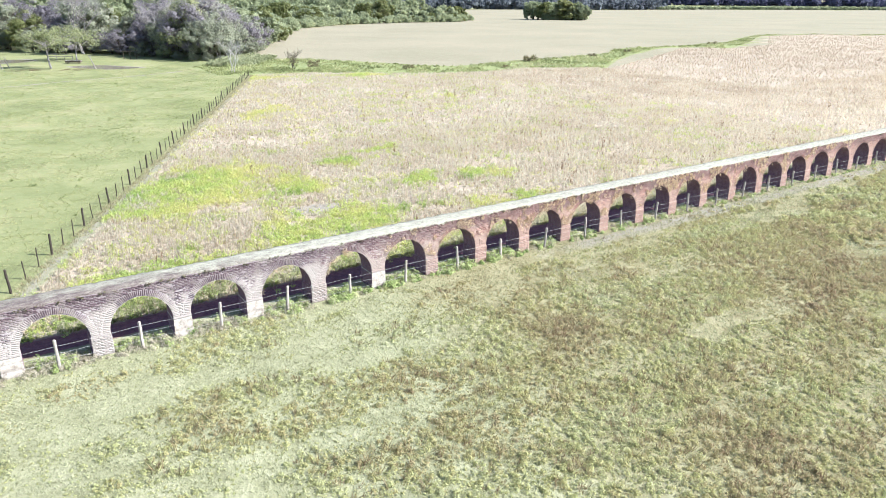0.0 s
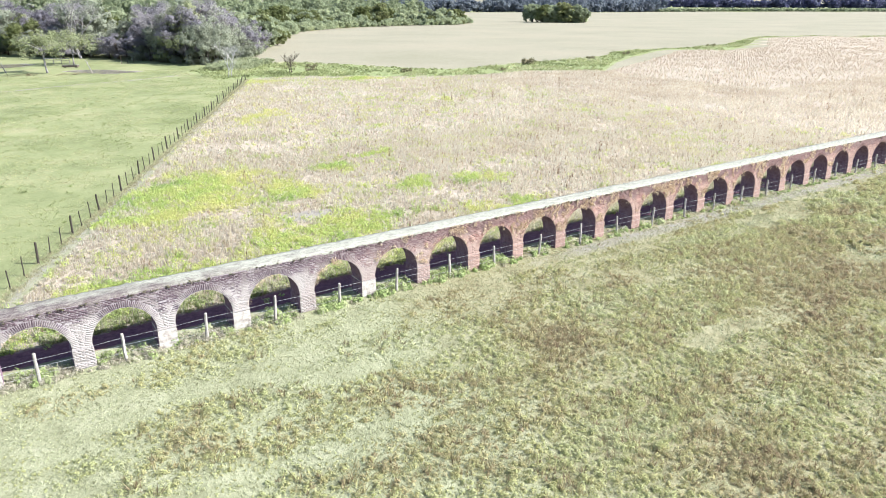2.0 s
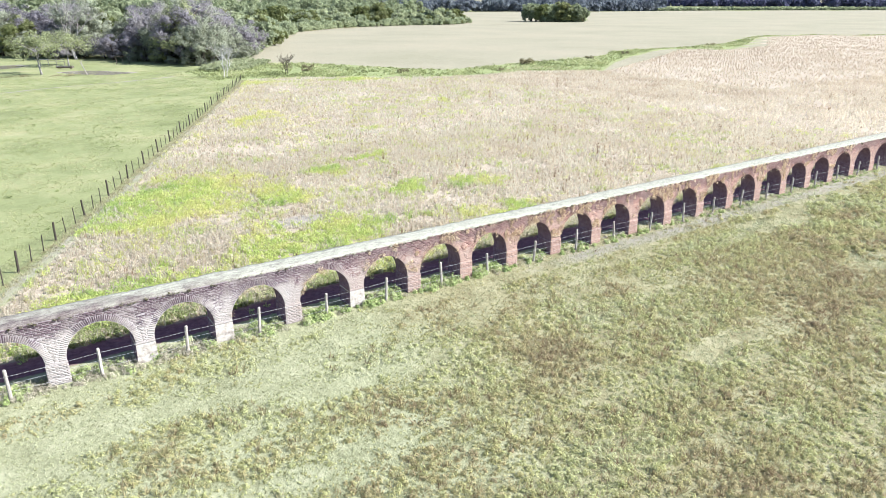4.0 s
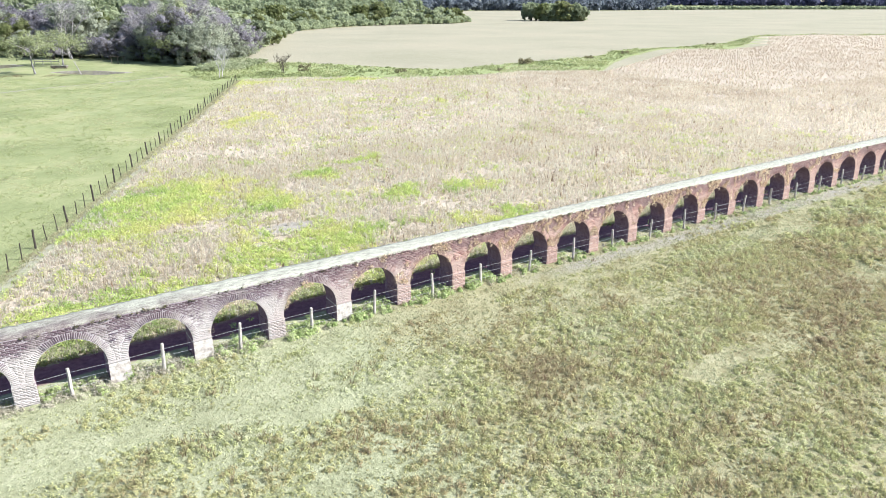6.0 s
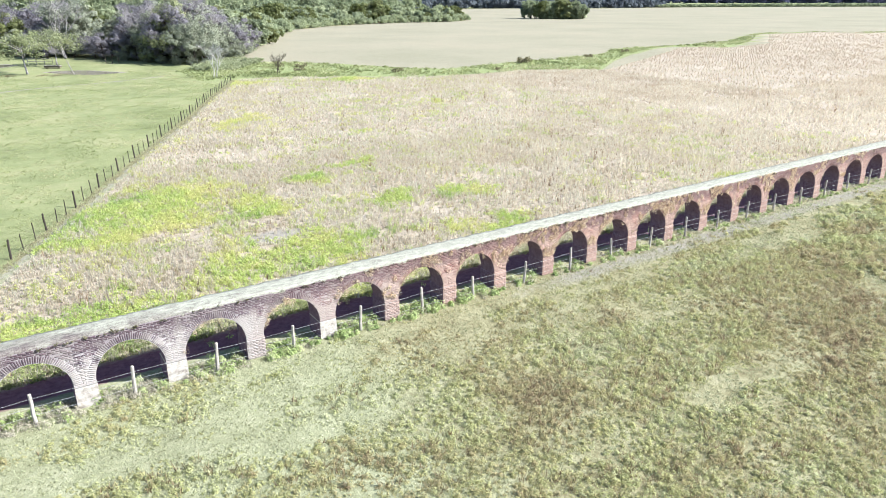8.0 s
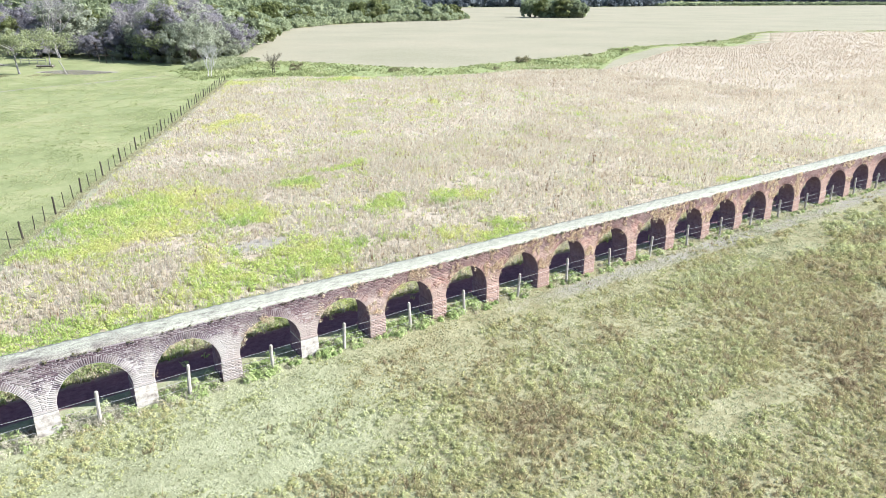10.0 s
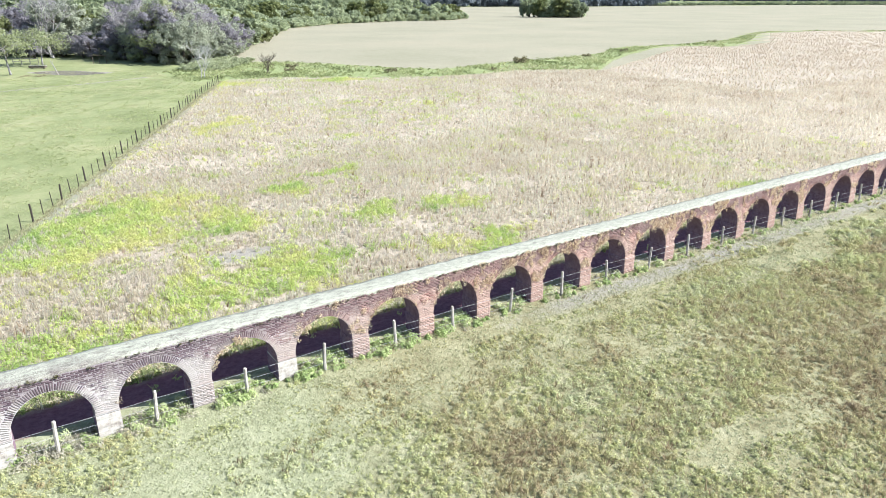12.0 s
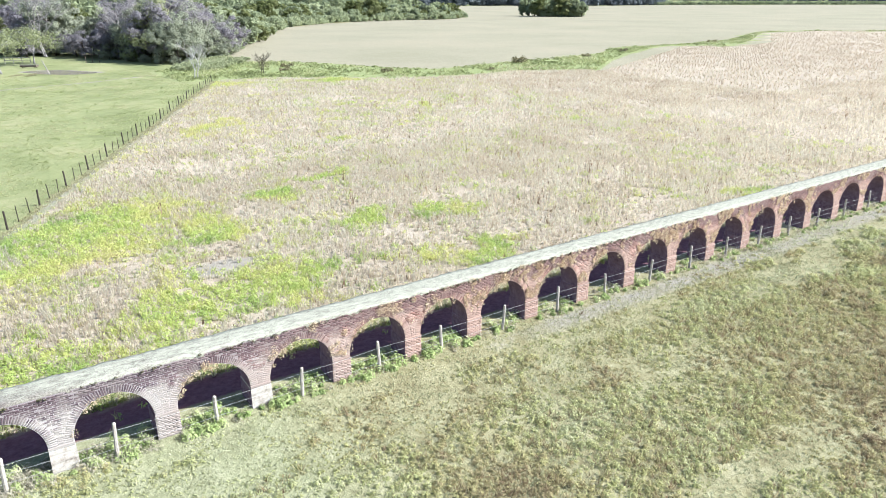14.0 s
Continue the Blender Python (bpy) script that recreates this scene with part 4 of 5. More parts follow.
def build_weeds():
    x, y, r = spread_over(215000, -14, 66, 1.5, 92, 11)
    _, crop, _, _, bare = regions(x, y)
    w = weed_at(x, y)
    n = noise2(x, y, 1.6, 12) * 0.5 + noise2(x, y, 0.6, 112) * 0.5
    keep = (w * 1.45 + n * 1.1 > 0.88 + r.uniform(-0.3, 0.55, len(x))) & (crop > 0.2) & (bare < 0.6)
    # a thin scatter all over, thicker by the arches and about the great patch
    about = 0.30 * np.exp(-(((x - 5) / 10) ** 2 + ((y - 13) / 11) ** 2)) * (n > 0.46)
    keep |= (r.uniform(0, 1, len(x)) < 0.002 + 0.008 * (y < 30) * (x < 30) + about + 0.07 * np.exp(-((y - 2) / 2.5) ** 2)) & (crop > 0.5)
    keep &= (y > 2.8) | (r.uniform(0, 1, len(x)) < 0.06)
    x, y, w = x[keep], y[keep], w[keep]
    h = r.uniform(0.14, 0.40, len(x))
    tone = 0.56 + 0.55 * (noise2(x, y, 2.8, 113) - 0.5) + 0.4 * (noise2(x, y, 0.9, 114) - 0.5) + r.normal(0, 0.08, len(x)) + 0.5 * soft(y - 46, 12) * soft(30 - x, 6)
    pts = lift(x, y)
    me = toned_mesh("field_weeds", [tufts(pts, 0.12 + 0.25 * h, h, 11, 0.066, 13, tone), stalks(pts, h * 1.15, 4, 0.03, 0.14, 0.45, 14, tone + 0.08)], MAT_WEED)
    thing("field_weeds", "bright yellow-green weeds overgrowing patches of the crop", "weeds", kind="stuff", me=me)


def build_pasture():
    # short grass between the clumps
    pieces = []
    for (n, x0, x1, y0, y1, k, wid, big, seed) in ((52000, -11, 30, -20, 0.4, 3, 0.026, 0.8, 15), (26000, 30, 66, -26, 0.4, 4, 0.05, 1.2, 16), (14000, 62, 150, -60, 0.4, 5, 0.10, 1.5, 17)):
        x, y, r = spread_over(n, x0, x1, y0, y1, seed)
        keep = near_side(x, y) & (noise2(x, y, 0.45, 17) + r.uniform(-0.3, 0.3, len(x)) > 0.34) & ((y < 0) | (r.uniform(0, 1, len(x)) < 0.4))
        x, y = x[keep], y[keep]
        h = (0.04 + 0.10 * noise2(x, y, 1.6, 18) ** 1.6 + r.uniform(0, 0.05, len(x))) * big
        tone = 0.68 + 0.6 * (noise2(x * 0.6, y, 1.1, 19) - 0.5) - 0.25 * np.clip(lay_of_sward(x, y), 0, 1) + r.normal(0, 0.08, len(x))
        pieces.append(stalks(lift(x, y), h, k, wid, 0.08 * big, 0.9, seed, tone))
    x, y, r = spread_over(34000, -11, 40, -20, -0.1, 30)
    keep = near_side(x, y) & (noise2(x, y, 0.6, 31) + r.uniform(-0.3, 0.3, len(x)) > 0.35)
    x, y = x[keep], y[keep]
    q = r.uniform(0.03, 0.08, len(x))
    tone = 0.42 + 0.5 * (noise2(x * 0.6, y, 0.9, 32) - 0.5) + r.normal(0, 0.16, len(x))
    pieces.append(tufts(lift(x, y), q, q, 8, 0.032, 31, tone, wide=0.28, long=1.3))
    thing("pasture_grass", "uneven olive pasture grass with pale dry blades", "grass", kind="stuff", me=toned_mesh("pasture_grass", pieces, MAT_GRASS))
    # leafy and dry clumps, close together where the sward is rank and scattered where it is grazed
    pieces = []
    for (n, x0, x1, y0, y1, rad, k, leaf, seed) in (
            (15000, -11, 30, -20, -0.3, 0.15, 25, 0.046, 25), (30000, -11, 30, -20, -0.3, 0.075, 9, 0.037, 26),
            (9500, 30, 70, -30, -0.3, 0.24, 26, 0.080, 27), (8000, 30, 70, -30, -0.3, 0.14, 12, 0.07, 28), (7000, 70, 150, -60, -0.3, 0.46, 16, 0.19, 29)):
        x, y, r = spread_over(n, x0, x1, y0, y1, seed)
        f = lay_of_sward(x, y)
        keep = near_side(x, y) & (f + r.uniform(-0.10, 0.10, len(x)) > (0.32 if rad > 0.1 else 0.16)) & ((x < 12) | (y < -1.7) | (r.uniform(0, 1, len(x)) < 0.15))
        x, y, f = x[keep], y[keep], np.clip(f[keep], 0, 0.8)
        q = rad * r.uniform(0.6, 1.25, len(x)) * (0.75 + 0.5 * f)
        high = q * r.uniform(0.7, 1.5, len(x)) * (0.7 + 0.8 * f)
        tone = tone_of_sward(x, y) + r.normal(0, 0.11 if rad > 0.1 else 0.09, len(x)) + 0.10 * soft(6 - x, 3) + (0.08 if rad > 0.1 else 0.24) * np.clip(0.6 - f, 0, 1)
        pieces.append(tufts(lift(x, y), q, high, k, leaf, seed, tone))
    thing("pasture_herbs", "low yellow-green herbs and brown clumps through the pasture", "herbs", kind="stuff", me=toned_mesh("pasture_herbs", pieces, MAT_FIELDHERB))
    # brown seed stems that stand over the clumps
    x, y, r = spread_over(15000, -11, 60, -24, -0.7, 20)
    keep = near_side(x, y) & (lay_of_sward(x, y) + 0.5 * (noise2(x, y, 1.4, 46) - 0.5) + r.uniform(-0.1, 0.1, len(x)) > 0.50)
    x, y = x[keep], y[keep]
    me = toned_mesh("dry_tussocks", [stalks(lift(x, y), r.uniform(0.14, 0.34, len(x)), 9, 0.034, 0.11, 0.35, 21, 0.22 + r.normal(0, 0.14, len(x)))], MAT_FIELDHERB)
    thing("dry_tussocks", "brownish dry tussocks in the pasture", "grass", kind="stuff", me=me)


def build_meadow():
    x, y, r = spread_over(60000, -20, 29, 10, 118, 25)
    keep = (regions(x, y)[0] > 0.7) & (noise2(x, y, 3, 26) * 0.5 + noise2(x, y, 0.9, 27) * 0.5 > 0.44) & (pond_at(x, y) < -0.1)
    x, y = x[keep], y[keep]
    far = 1 + np.clip(y - 30, 0, 90) / 60
    tone = 0.62 + 0.7 * (noise2(x, y, 3.5, 47) - 0.5) + 0.45 * (noise2(x, y, 0.8, 48) - 0.5) + r.normal(0, 0.10, len(x))
    me = toned_mesh("meadow_grass", [tufts(lift(x, y), 0.16 * far, r.uniform(0.04, 0.09, len(x)) * far, 6, 0.05, 28, tone, wide=0.22, long=1.7)], MAT_TURF)
    thing("meadow_grass", "short bright green meadow grass", "grass", kind="stuff", me=me)
    x, y, r = spread_over(260, -18, 26, 14, 112, 29)
    keep = (regions(x, y)[0] > 0.7) & (pond_at(x, y) < -0.1)
    x, y = x[keep], y[keep]
    h = r.uniform(0.10, 0.24, len(x))
    me = toned_mesh("meadow_tufts", [tufts(lift(x, y), h * 1.3, h, 22, 0.08, 44, r.uniform(0.1, 0.45, len(x)), wide=0.25, long=1.4)], MAT_TURF)
    thing("meadow_tufts", "darker rank tufts left in the grazed meadow", "grass", kind="stuff", me=me)


def build_ditch():
    x, y, r = spread_over(60000, 26, 330, 70, 150, 30)
    d = regions(x, y)[2]
    keep = (d > 0.6) & (y - along(DITCH_LOW, x) > np.where(x < 190, 0.6 + 1.0 * noise2(x, y, 9, 34), 0.2)) & (noise2(x, y, 5, 31) * 0.6 + noise2(x, y, 1.8, 131) * 0.4 + r.uniform(-0.15, 0.15, len(x)) > 0.38)
    x, y = x[keep], y[keep]
    h = r.uniform(0.2, 0.65, len(x)) * (0.4 + 1.3 * noise2(x, y, 6, 32) ** 2)
    tone = 0.48 + 0.7 * (noise2(x, y, 4.0, 35) - 0.5) + r.normal(0, 0.10, len(x))
    me = toned_mesh("ditch_growth", [tufts(lift(x, y), h * 1.1, h, 14, 0.17, 33, tone)], MAT_ROUGH)
    thing("ditch_growth", "rough green and straw-coloured growth along the ditch", "shrubs", kind="stuff", me=me)


build_crop()
build_weeds()
build_pasture()
build_meadow()
build_ditch()


def build_fence_grass():
    r = np.random.default_rng(66)
    y = r.uniform(2.5, 92, 3600)
    x = fence_x(y) + r.normal(0.32, 0.24, 3600)
    h = r.uniform(0.06, 0.2, 3600)
    me = fast_mesh("fence_grass", *blades(lift(x, y), 7, h, 0.03, 0.14, 0.5, 67), MAT_DRYGRASS)
    thing("fence_grass", "rank brownish grass under the boundary fence", "grass", kind="stuff", me=me)


build_fence_grass()


def build_tall_weeds():
    r = np.random.default_rng(91)
    heads = []
    x, y = r.uniform(2, 95, 50), r.uniform(6, 70, 50)
    keep = (regions(x, y)[1] > 0.9)
    x, y = np.r_[x[keep], 36.2, 36.3, 36.5, 36.0], np.r_[y[keep], 22.7, 22.9, 24.0, 25.0]
    h = r.uniform(0.7, 1.15, len(x))
    p = lift(x, y)
    # short brown heads all through the crop
    for n, x1, y1, w in ((2200, 60, 40, 0.03), (1100, 100, 85, 0.05)):
        bx, by = r.uniform(-8, x1, n), r.uniform(3, y1, n)
        ok = (regions(bx, by)[1] > 0.9) & (weed_at(bx, by) < 0.5) & (noise2(bx, by, 4.0, 94) > 0.3)
        q = lift(bx[ok], by[ok])
        q[:, 2] += 0.2
        heads.append(blades(q, 3, r.uniform(0.2, 0.42, len(q)), w, 0.07, 0.12, 95 + x1))
    va = blades(p, 7, h, 0.05, 0.1, 0.16, 92)
    vb = leaves(p + np.stack([0 * h, 0 * h, h * 0.7], 1), np.stack([h * 0.16, h * 0.16, h * 0.3], 1), 14, 0.09, 93)
    me = fast_mesh("tall_weeds", *stack([va, vb] + heads), MAT_BROWNWEED)
    thing("tall_weeds", "scattered tall brown weeds standing above the crop", "weeds", kind="stuff", me=me)


build_tall_weeds()


# ---- plants about the arches ----
def build_arch_plants():
    r = np.random.default_rng(61)
    green, straw = [], []
    for k in range(FIRST, LAST):
        x0, x1 = pier_x(k) + PIER_W, pier_x(k + 1)
        lush = 34 if 0 <= k <= 4 else (14 if k <= 8 else 6)
        dry = 60 if k <= 0 else 10
        if k == 0:
            lush = 24
        for _ in range(lush):
            green.append((r.uniform(x0 - 0.1, x1 - 0.2), r.uniform(-0.5, 0.7), r.uniform(0.12, 0.40) * (0.6 if k > 8 else 1.0)))
        for _ in range(dry):
            straw.append((r.uniform(x0 - 0.1, x1), r.uniform(-0.5, 0.6), r.uniform(0.14, 0.36)))
        for _ in range(5):
            (green if k >= 0 else straw).append((r.uniform(x0 - 0.6, x1), r.uniform(-0.5, -0.15), r.uniform(0.10, 0.22)))
    g, d = np.array(green), np.array(straw)
    c = np.stack([g[:, 0], g[:, 1], 0 * g[:, 2]], 1)
    me = toned_mesh("arch_herbs", [tufts(c, g[:, 2] * 0.75, g[:, 2] * 1.15, 60, 0.06, 62, 0.5 + r.normal(0, 0.2, len(g)))], MAT_HERB)
    thing("arch_herbs", "leafy green herbs filling the feet of the arches", "herbs", kind="stuff", me=me)
    # tall growth along the back of the arches, greener at the older end
    x = r.uniform(-10, 50, 2600)
    y = 2.85 + r.exponential(0.7, len(x))
    keep = (y < 5.5) & (noise2(x, y, 1.2, 64) + r.uniform(-0.3, 0.3, len(x)) > 0.3)
    x, y = x[keep], y[keep]
    h = r.uniform(0.2, 0.5, len(x))
    tone = np.clip(0.38 + 0.035 * x, 0.3, 0.85) + 0.5 * (noise2(x, y, 1.6, 65) - 0.5) + r.normal(0, 0.12, len(x))
    me = toned_mesh("back_growth", [tufts(lift(x, y), 0.12 + 0.2 * h, h, 20, 0.06, 66, tone), stalks(lift(x, y), h * 1.25, 5, 0.02, 0.12, 0.3, 67, tone + 0.2)], MAT_ROUGH)
    thing("back_growth", "tall green and straw-coloured growth behind the arches", "weeds", kind="stuff", me=me)
    p = np.stack([d[:, 0], d[:, 1], 0 * d[:, 0]], 1)
    me = fast_mesh("arch_straw", *tufts(p, d[:, 2] * 0.8, d[:, 2] * 0.9, 34, 0.05, 63, 0 * d[:, 2], wide=0.25, long=1.4)[:2], MAT_PALESTRAW)
    thing("arch_straw", "pale dry grass heaped under the arches", "grass", kind="stuff", me=me)


def build_creepers():
    r = np.random.default_rng(71)
    # matted over the spandrels of the further arches, thin at both ends
    x = r.uniform(6.5, 48, 5200)
    z = r.uniform(1.0, TOP + 0.02, 5200)
    over = np.clip((x - 7.5) / 4.5, 0, 1) * np.clip((50 - x) / 22, 0.12, 1)
    n = noise2(x, z * 1.6, 0.9, 73) * 0.55 + noise2(x, z, 0.3, 74) * 0.45
    keep = n + 0.22 * over + 0.10 * (z - 1.7) + r.uniform(-0.13, 0.13, len(x)) > 0.76
    for k in range(FIRST, LAST):
        cx, rx, rz = (pier_x(k) + PIER_W + pier_x(k + 1)) / 2, (pier_x(k + 1) - pier_x(k) - PIER_W) / 2, CROWN - SPRING
        keep &= np.hypot((x - cx) / rx, np.maximum(z - SPRING, 0) / rz) > 1.0
    x, z = x[keep], z[keep]
    q = r.uniform(0.05, 0.12, len(x))
    cs, rs = [np.stack([x, np.full(len(x), -0.03), z], 1)], [np.stack([q * 1.2, np.full(len(x), 0.03), q * 1.4], 1)]
    # fringes that hang from the crowns into the openings
    fr = []
    for k, much in ((-3, 5), (0, 8), (1, 26), (2, 14), (3, 14), (4, 14), (5, 12), (6, 10), (7, 10), (8, 7), (9, 6), (10, 5), (11, 4), (12, 4)):
        cx, rx = (pier_x(k) + PIER_W + pier_x(k + 1)) / 2, (pier_x(k + 1) - pier_x(k) - PIER_W) / 2
        a = r.normal(1.95, 0.42, much)
        fr.append(np.stack([cx + np.cos(a) * rx, np.full(much, -0.02), SPRING + np.sin(a) * (CROWN - SPRING) - r.uniform(-0.12, 0.14, much)], 1))
    fr = np.concatenate(fr)
    q = r.uniform(0.07, 0.15, len(fr))
    cs.append(fr)
    rs.append(np.stack([q, q * 0.5, q * 1.2], 1))
    me = fast_mesh("dry_creeper", *leaves(np.concatenate(cs), np.concatenate(rs), 40, 0.021, 72, tri=True), MAT_CREEPER)
    thing("dry_creeper", "dry tan creeper matted over the brickwork above the arches", "creeper", kind="stuff", me=me)


def build_cap_moss():
    """Dark little plants rooted along the worn lip of the capping."""
    r = np.random.default_rng(75)
    x = np.concatenate([r.uniform(-8, 24, 150), r.uniform(24, 60, 60)])
    q = r.uniform(0.02, 0.07, len(x))
    c = np.stack([x, np.full(len(x), -0.04), TOP - 0.02 + r.normal(0, 0.03, len(x))], 1)
    me = fast_mesh("cap_moss", *leaves(c, np.stack([q * 1.3, q * 0.6, q], 1), 14, 0.035, 76), MAT_MOSS)
    thing("cap_moss", "dark moss and small plants along the lip of the capping", "moss", kind="stuff", me=me)


build_arch_plants()
build_creepers()
build_cap_moss()


# ---- the pond and what stands by it ----
def build_pond():
    n = 48
    for cx, cy, p, q, turn in POOLS:
        v = [(0, 0, 0)]
        for i in range(n):
            a = 2 * math.pi * i / n
            v.append((p * 0.97 * math.cos(a), q * 0.97 * math.sin(a) - 0.6 * math.sin(p * 0.97 * math.cos(a) * 0.5), 0))
        f = [(0, i + 1, (i + 1) % n + 1) for i in range(n)]
        thing("water", "still brown muddy pond water", "pond", kind="structure", me=mesh_from("water", v, f, MAT_WATER), at=pose(cx, cy, -0.035, 0, 0, turn))
    r = np.random.default_rng(83)
    c = np.concatenate([r.normal(0, 1, (16, 3)) * (1.6, 0.5, 0) + (1.3, 119.0, 0.12), r.normal(0, 1, (16, 3)) * (1.5, 0.6, 0) + (8.2, 116.3, 0.12)])
    q = r.uniform(0.2, 0.45, len(c))
    me = fast_mesh("bank_plants", *leaves(c, np.stack([q * 1.4, q, q * 0.6], 1), 40, 0.09, 84), MAT_DRYBUSH)
    thing("bank_plants", "dark low plants on the bank of the pond", "plants", kind="stuff", me=me)


def box(x0, x1, y0, y1, z0, z1):
    v = [(x, y, z) for z in (z0, z1) for x, y in ((x0, y0), (x1, y0), (x1, y1), (x0, y1))]
    return v, [(3, 2, 1, 0), (4, 5, 6, 7), (0, 1, 5, 4), (1, 2, 6, 5), (2, 3, 7, 6), (3, 0, 4, 7)]


def build_pond_things():
    z = float(ground_z(9.9, 131.2))
    tr = thing("feed_trough", "long grey feed trough standing near the pond", "trough", at=pose(9.9, 131.2, z - 0.2, 0, 0, -30))
    part("basin", mesh_from("basin", *join([box(-1.4, 1.4, -0.4, 0.4, 0.42, 0.50), box(-1.4, 1.4, -0.46, -0.40, 0.42, 0.74), box(-1.4, 1.4, 0.40, 0.46, 0.42, 0.74), box(-1.46, -1.4, -0.46, 0.46, 0.42, 0.74), box(1.4, 1.46, -0.46, 0.46, 0.42, 0.74)]), MAT_TWIG), tr)
    part("rim", mesh_from("rim", *join([box(-1.5, 1.5, -0.5, -0.38, 0.742, 0.78), box(-1.5, 1.5, 0.38, 0.5, 0.742, 0.78), box(-1.5, -1.38, -0.38, 0.38, 0.742, 0.78), box(1.38, 1.5, -0.38, 0.38, 0.742, 0.78)]), MAT_POST), tr, "pale weathered rim")
    for x in (-1.1, 1.1):
        for y in (-0.3, 0.3):
            part("leg", mesh_from("leg", *box(x - 0.05, x + 0.05, y - 0.05, y + 0.05, -0.1, 0.42), MAT_DARKPOST), tr)
    z = float(ground_z(8.8, 142.2))
    ra = thing("wooden_fence", "short weathered wooden fence beyond the pond", "fence", at=pose(8.8, 142.2, z, 0, 0, -28))
    for x in (-2.4, -0.8, 0.8, 2.4):
        part("post", post_mesh("post", 1.25, 0.07, MAT_POST, 78), ra, at=pose(x, 0, 0))
    for h in (0.6, 1.05):
        part("rail", mesh_from("rail", *box(-2.5, 2.5, -0.1, -0.06, h, h + 0.12), MAT_POST), ra)
    z = float(ground_z(21.3, 136))
    ra = thing("hitching_rail", "weathered wooden rail on posts in the shade of the wood", "rail", at=pose(21.3, 136, z, 0, 0, -30))
    for x in (-1.3, 0.0, 1.3):
        part("post", post_mesh("post", 1.5, 0.06, MAT_BARK, 77), ra, at=pose(x, 0, 0))
    part("rail", mesh_from("rail", *box(-1.8, 1.7, -0.09, 0.09, 1.5, 1.58), MAT_BARK), ra)
    for x, y, lean, h in ((11.8, 117.0, -24, 2.8), (-2.6, 124.0, -16, 2.6), (-1.4, 125.0, -20, 2.2)):
        v, f = tube([(0, 0, -0.2), (0.03, 0.02, h * 0.5), (0, 0, h)], [0.1, 0.08, 0.03], 6)
        t = thing("dead_sapling", "leaning pale dead sapling beside the pond", "tree", at=pose(x, y, float(ground_z(x, y)), 0, lean, 30))
        part("trunk", mesh_from("trunk", v, f, MAT_PALEBARK), t)
        v, f = tube([(0, 0, h * 0.6), (0.5, 0.2, h * 0.95)], [0.035, 0.012], 5)
        part("branch", mesh_from("branch", v, f, MAT_PALEBARK), t)
    a = tree_thing("sparse_tree", "small open tree with pale forked trunk by the pond", "tree", tree_meshes(301, 7.8, 4.2, MAT_OLIVE, MAT_PALEBARK, 0.17, 26, 110, 0.42, 9, 0.019, face=2.0))
    a.matrix_basis = pose(4.9, 121.0, -0.1, 0, 0, 40)
    a = tree_thing("sparse_tree", "small yellow-green tree behind the pond", "tree", tree_meshes(302, 7.6, 4.6, MAT_OLIVE, MAT_PALEBARK, 0.17, 28, 130, 0.36, 9, 0.018, face=2.0))
    a.matrix_basis = pose(11.3, 138.0, -0.1, 0, 0, 10)
    t = thing("white_tree", "small leafless tree with whitish stems at the meadow corner", "tree", at=pose(30.9, 97.6, -0.05))
    part("trunk", bare_meshes(33, 7.0, 0.8, MAT_WHITEBARK, 0.0125, 5), t)
    t = thing("twiggy_shrub", "dark twiggy shrub beside the ditch", "shrub", at=pose(41.9, 96.9, -0.05))
    part("stems", bare_meshes(37, 4.6, 0.9, MAT_TWIG), t)
    me = fast_mesh("foliage", *leaves(np.array([(0.2, 0, 1.6), (-0.6, 0.2, 1.3), (0.7, -0.3, 1.4), (0, 0.4, 2.1)]), np.array([(0.8, 0.8, 0.5)] * 4), 60, 0.12, 81, face=2.0), MAT_DRYBUSH)
    part("foliage", me, t)


def build_ditch_bushes():
    rr = random.Random(55)
    for x, y, s in ((89.8, 87.5, 1.5), (92.0, 88.5, 1.1), (60.8, 87.5, 0.9), (78.0, 80.5, 0.6), (112.5, 90.5, 0.8), (131, 97, 0.9), (47, 100, 0.8), (50, 106, 0.9), (176, 104, 1.0)):
        r = np.random.default_rng(rr.randrange(9999))
        n = 7
        c = r.uniform(-1, 1, (n, 3)) * (s * 1.3, s * 0.8, s * 0.22) + (0, 0, s * 0.42)
        t = thing("ditch_bush", "low brownish bush in the rough of the ditch", "bush", "bushes along the ditch", at=pose(x, y, float(ground_z(x, y)) - 0.05))
        part("stem", mesh_from("stem", *join([tube([(0, 0, -0.1), (0.05, 0, s * 0.3), tuple(q)], [0.05, 0.04, 0.015], 5) for q in c]), MAT_TWIG), t)
        part("foliage", fast_mesh("foliage", *leaves(c, np.full((n, 3), s * 0.42), 60, 0.10 * s + 0.04, rr.randrange(9999), tri=True), MAT_DRYBUSH), t)


build_ditch_bushes()
build_pond()
build_pond_things()


# ---- brickwork: the pieces of the aqueduct, last ----
COURSE, LENGTH, RING = 0.062, 0.22, 0.25
LIMED = (-3, -1, 0, 2)


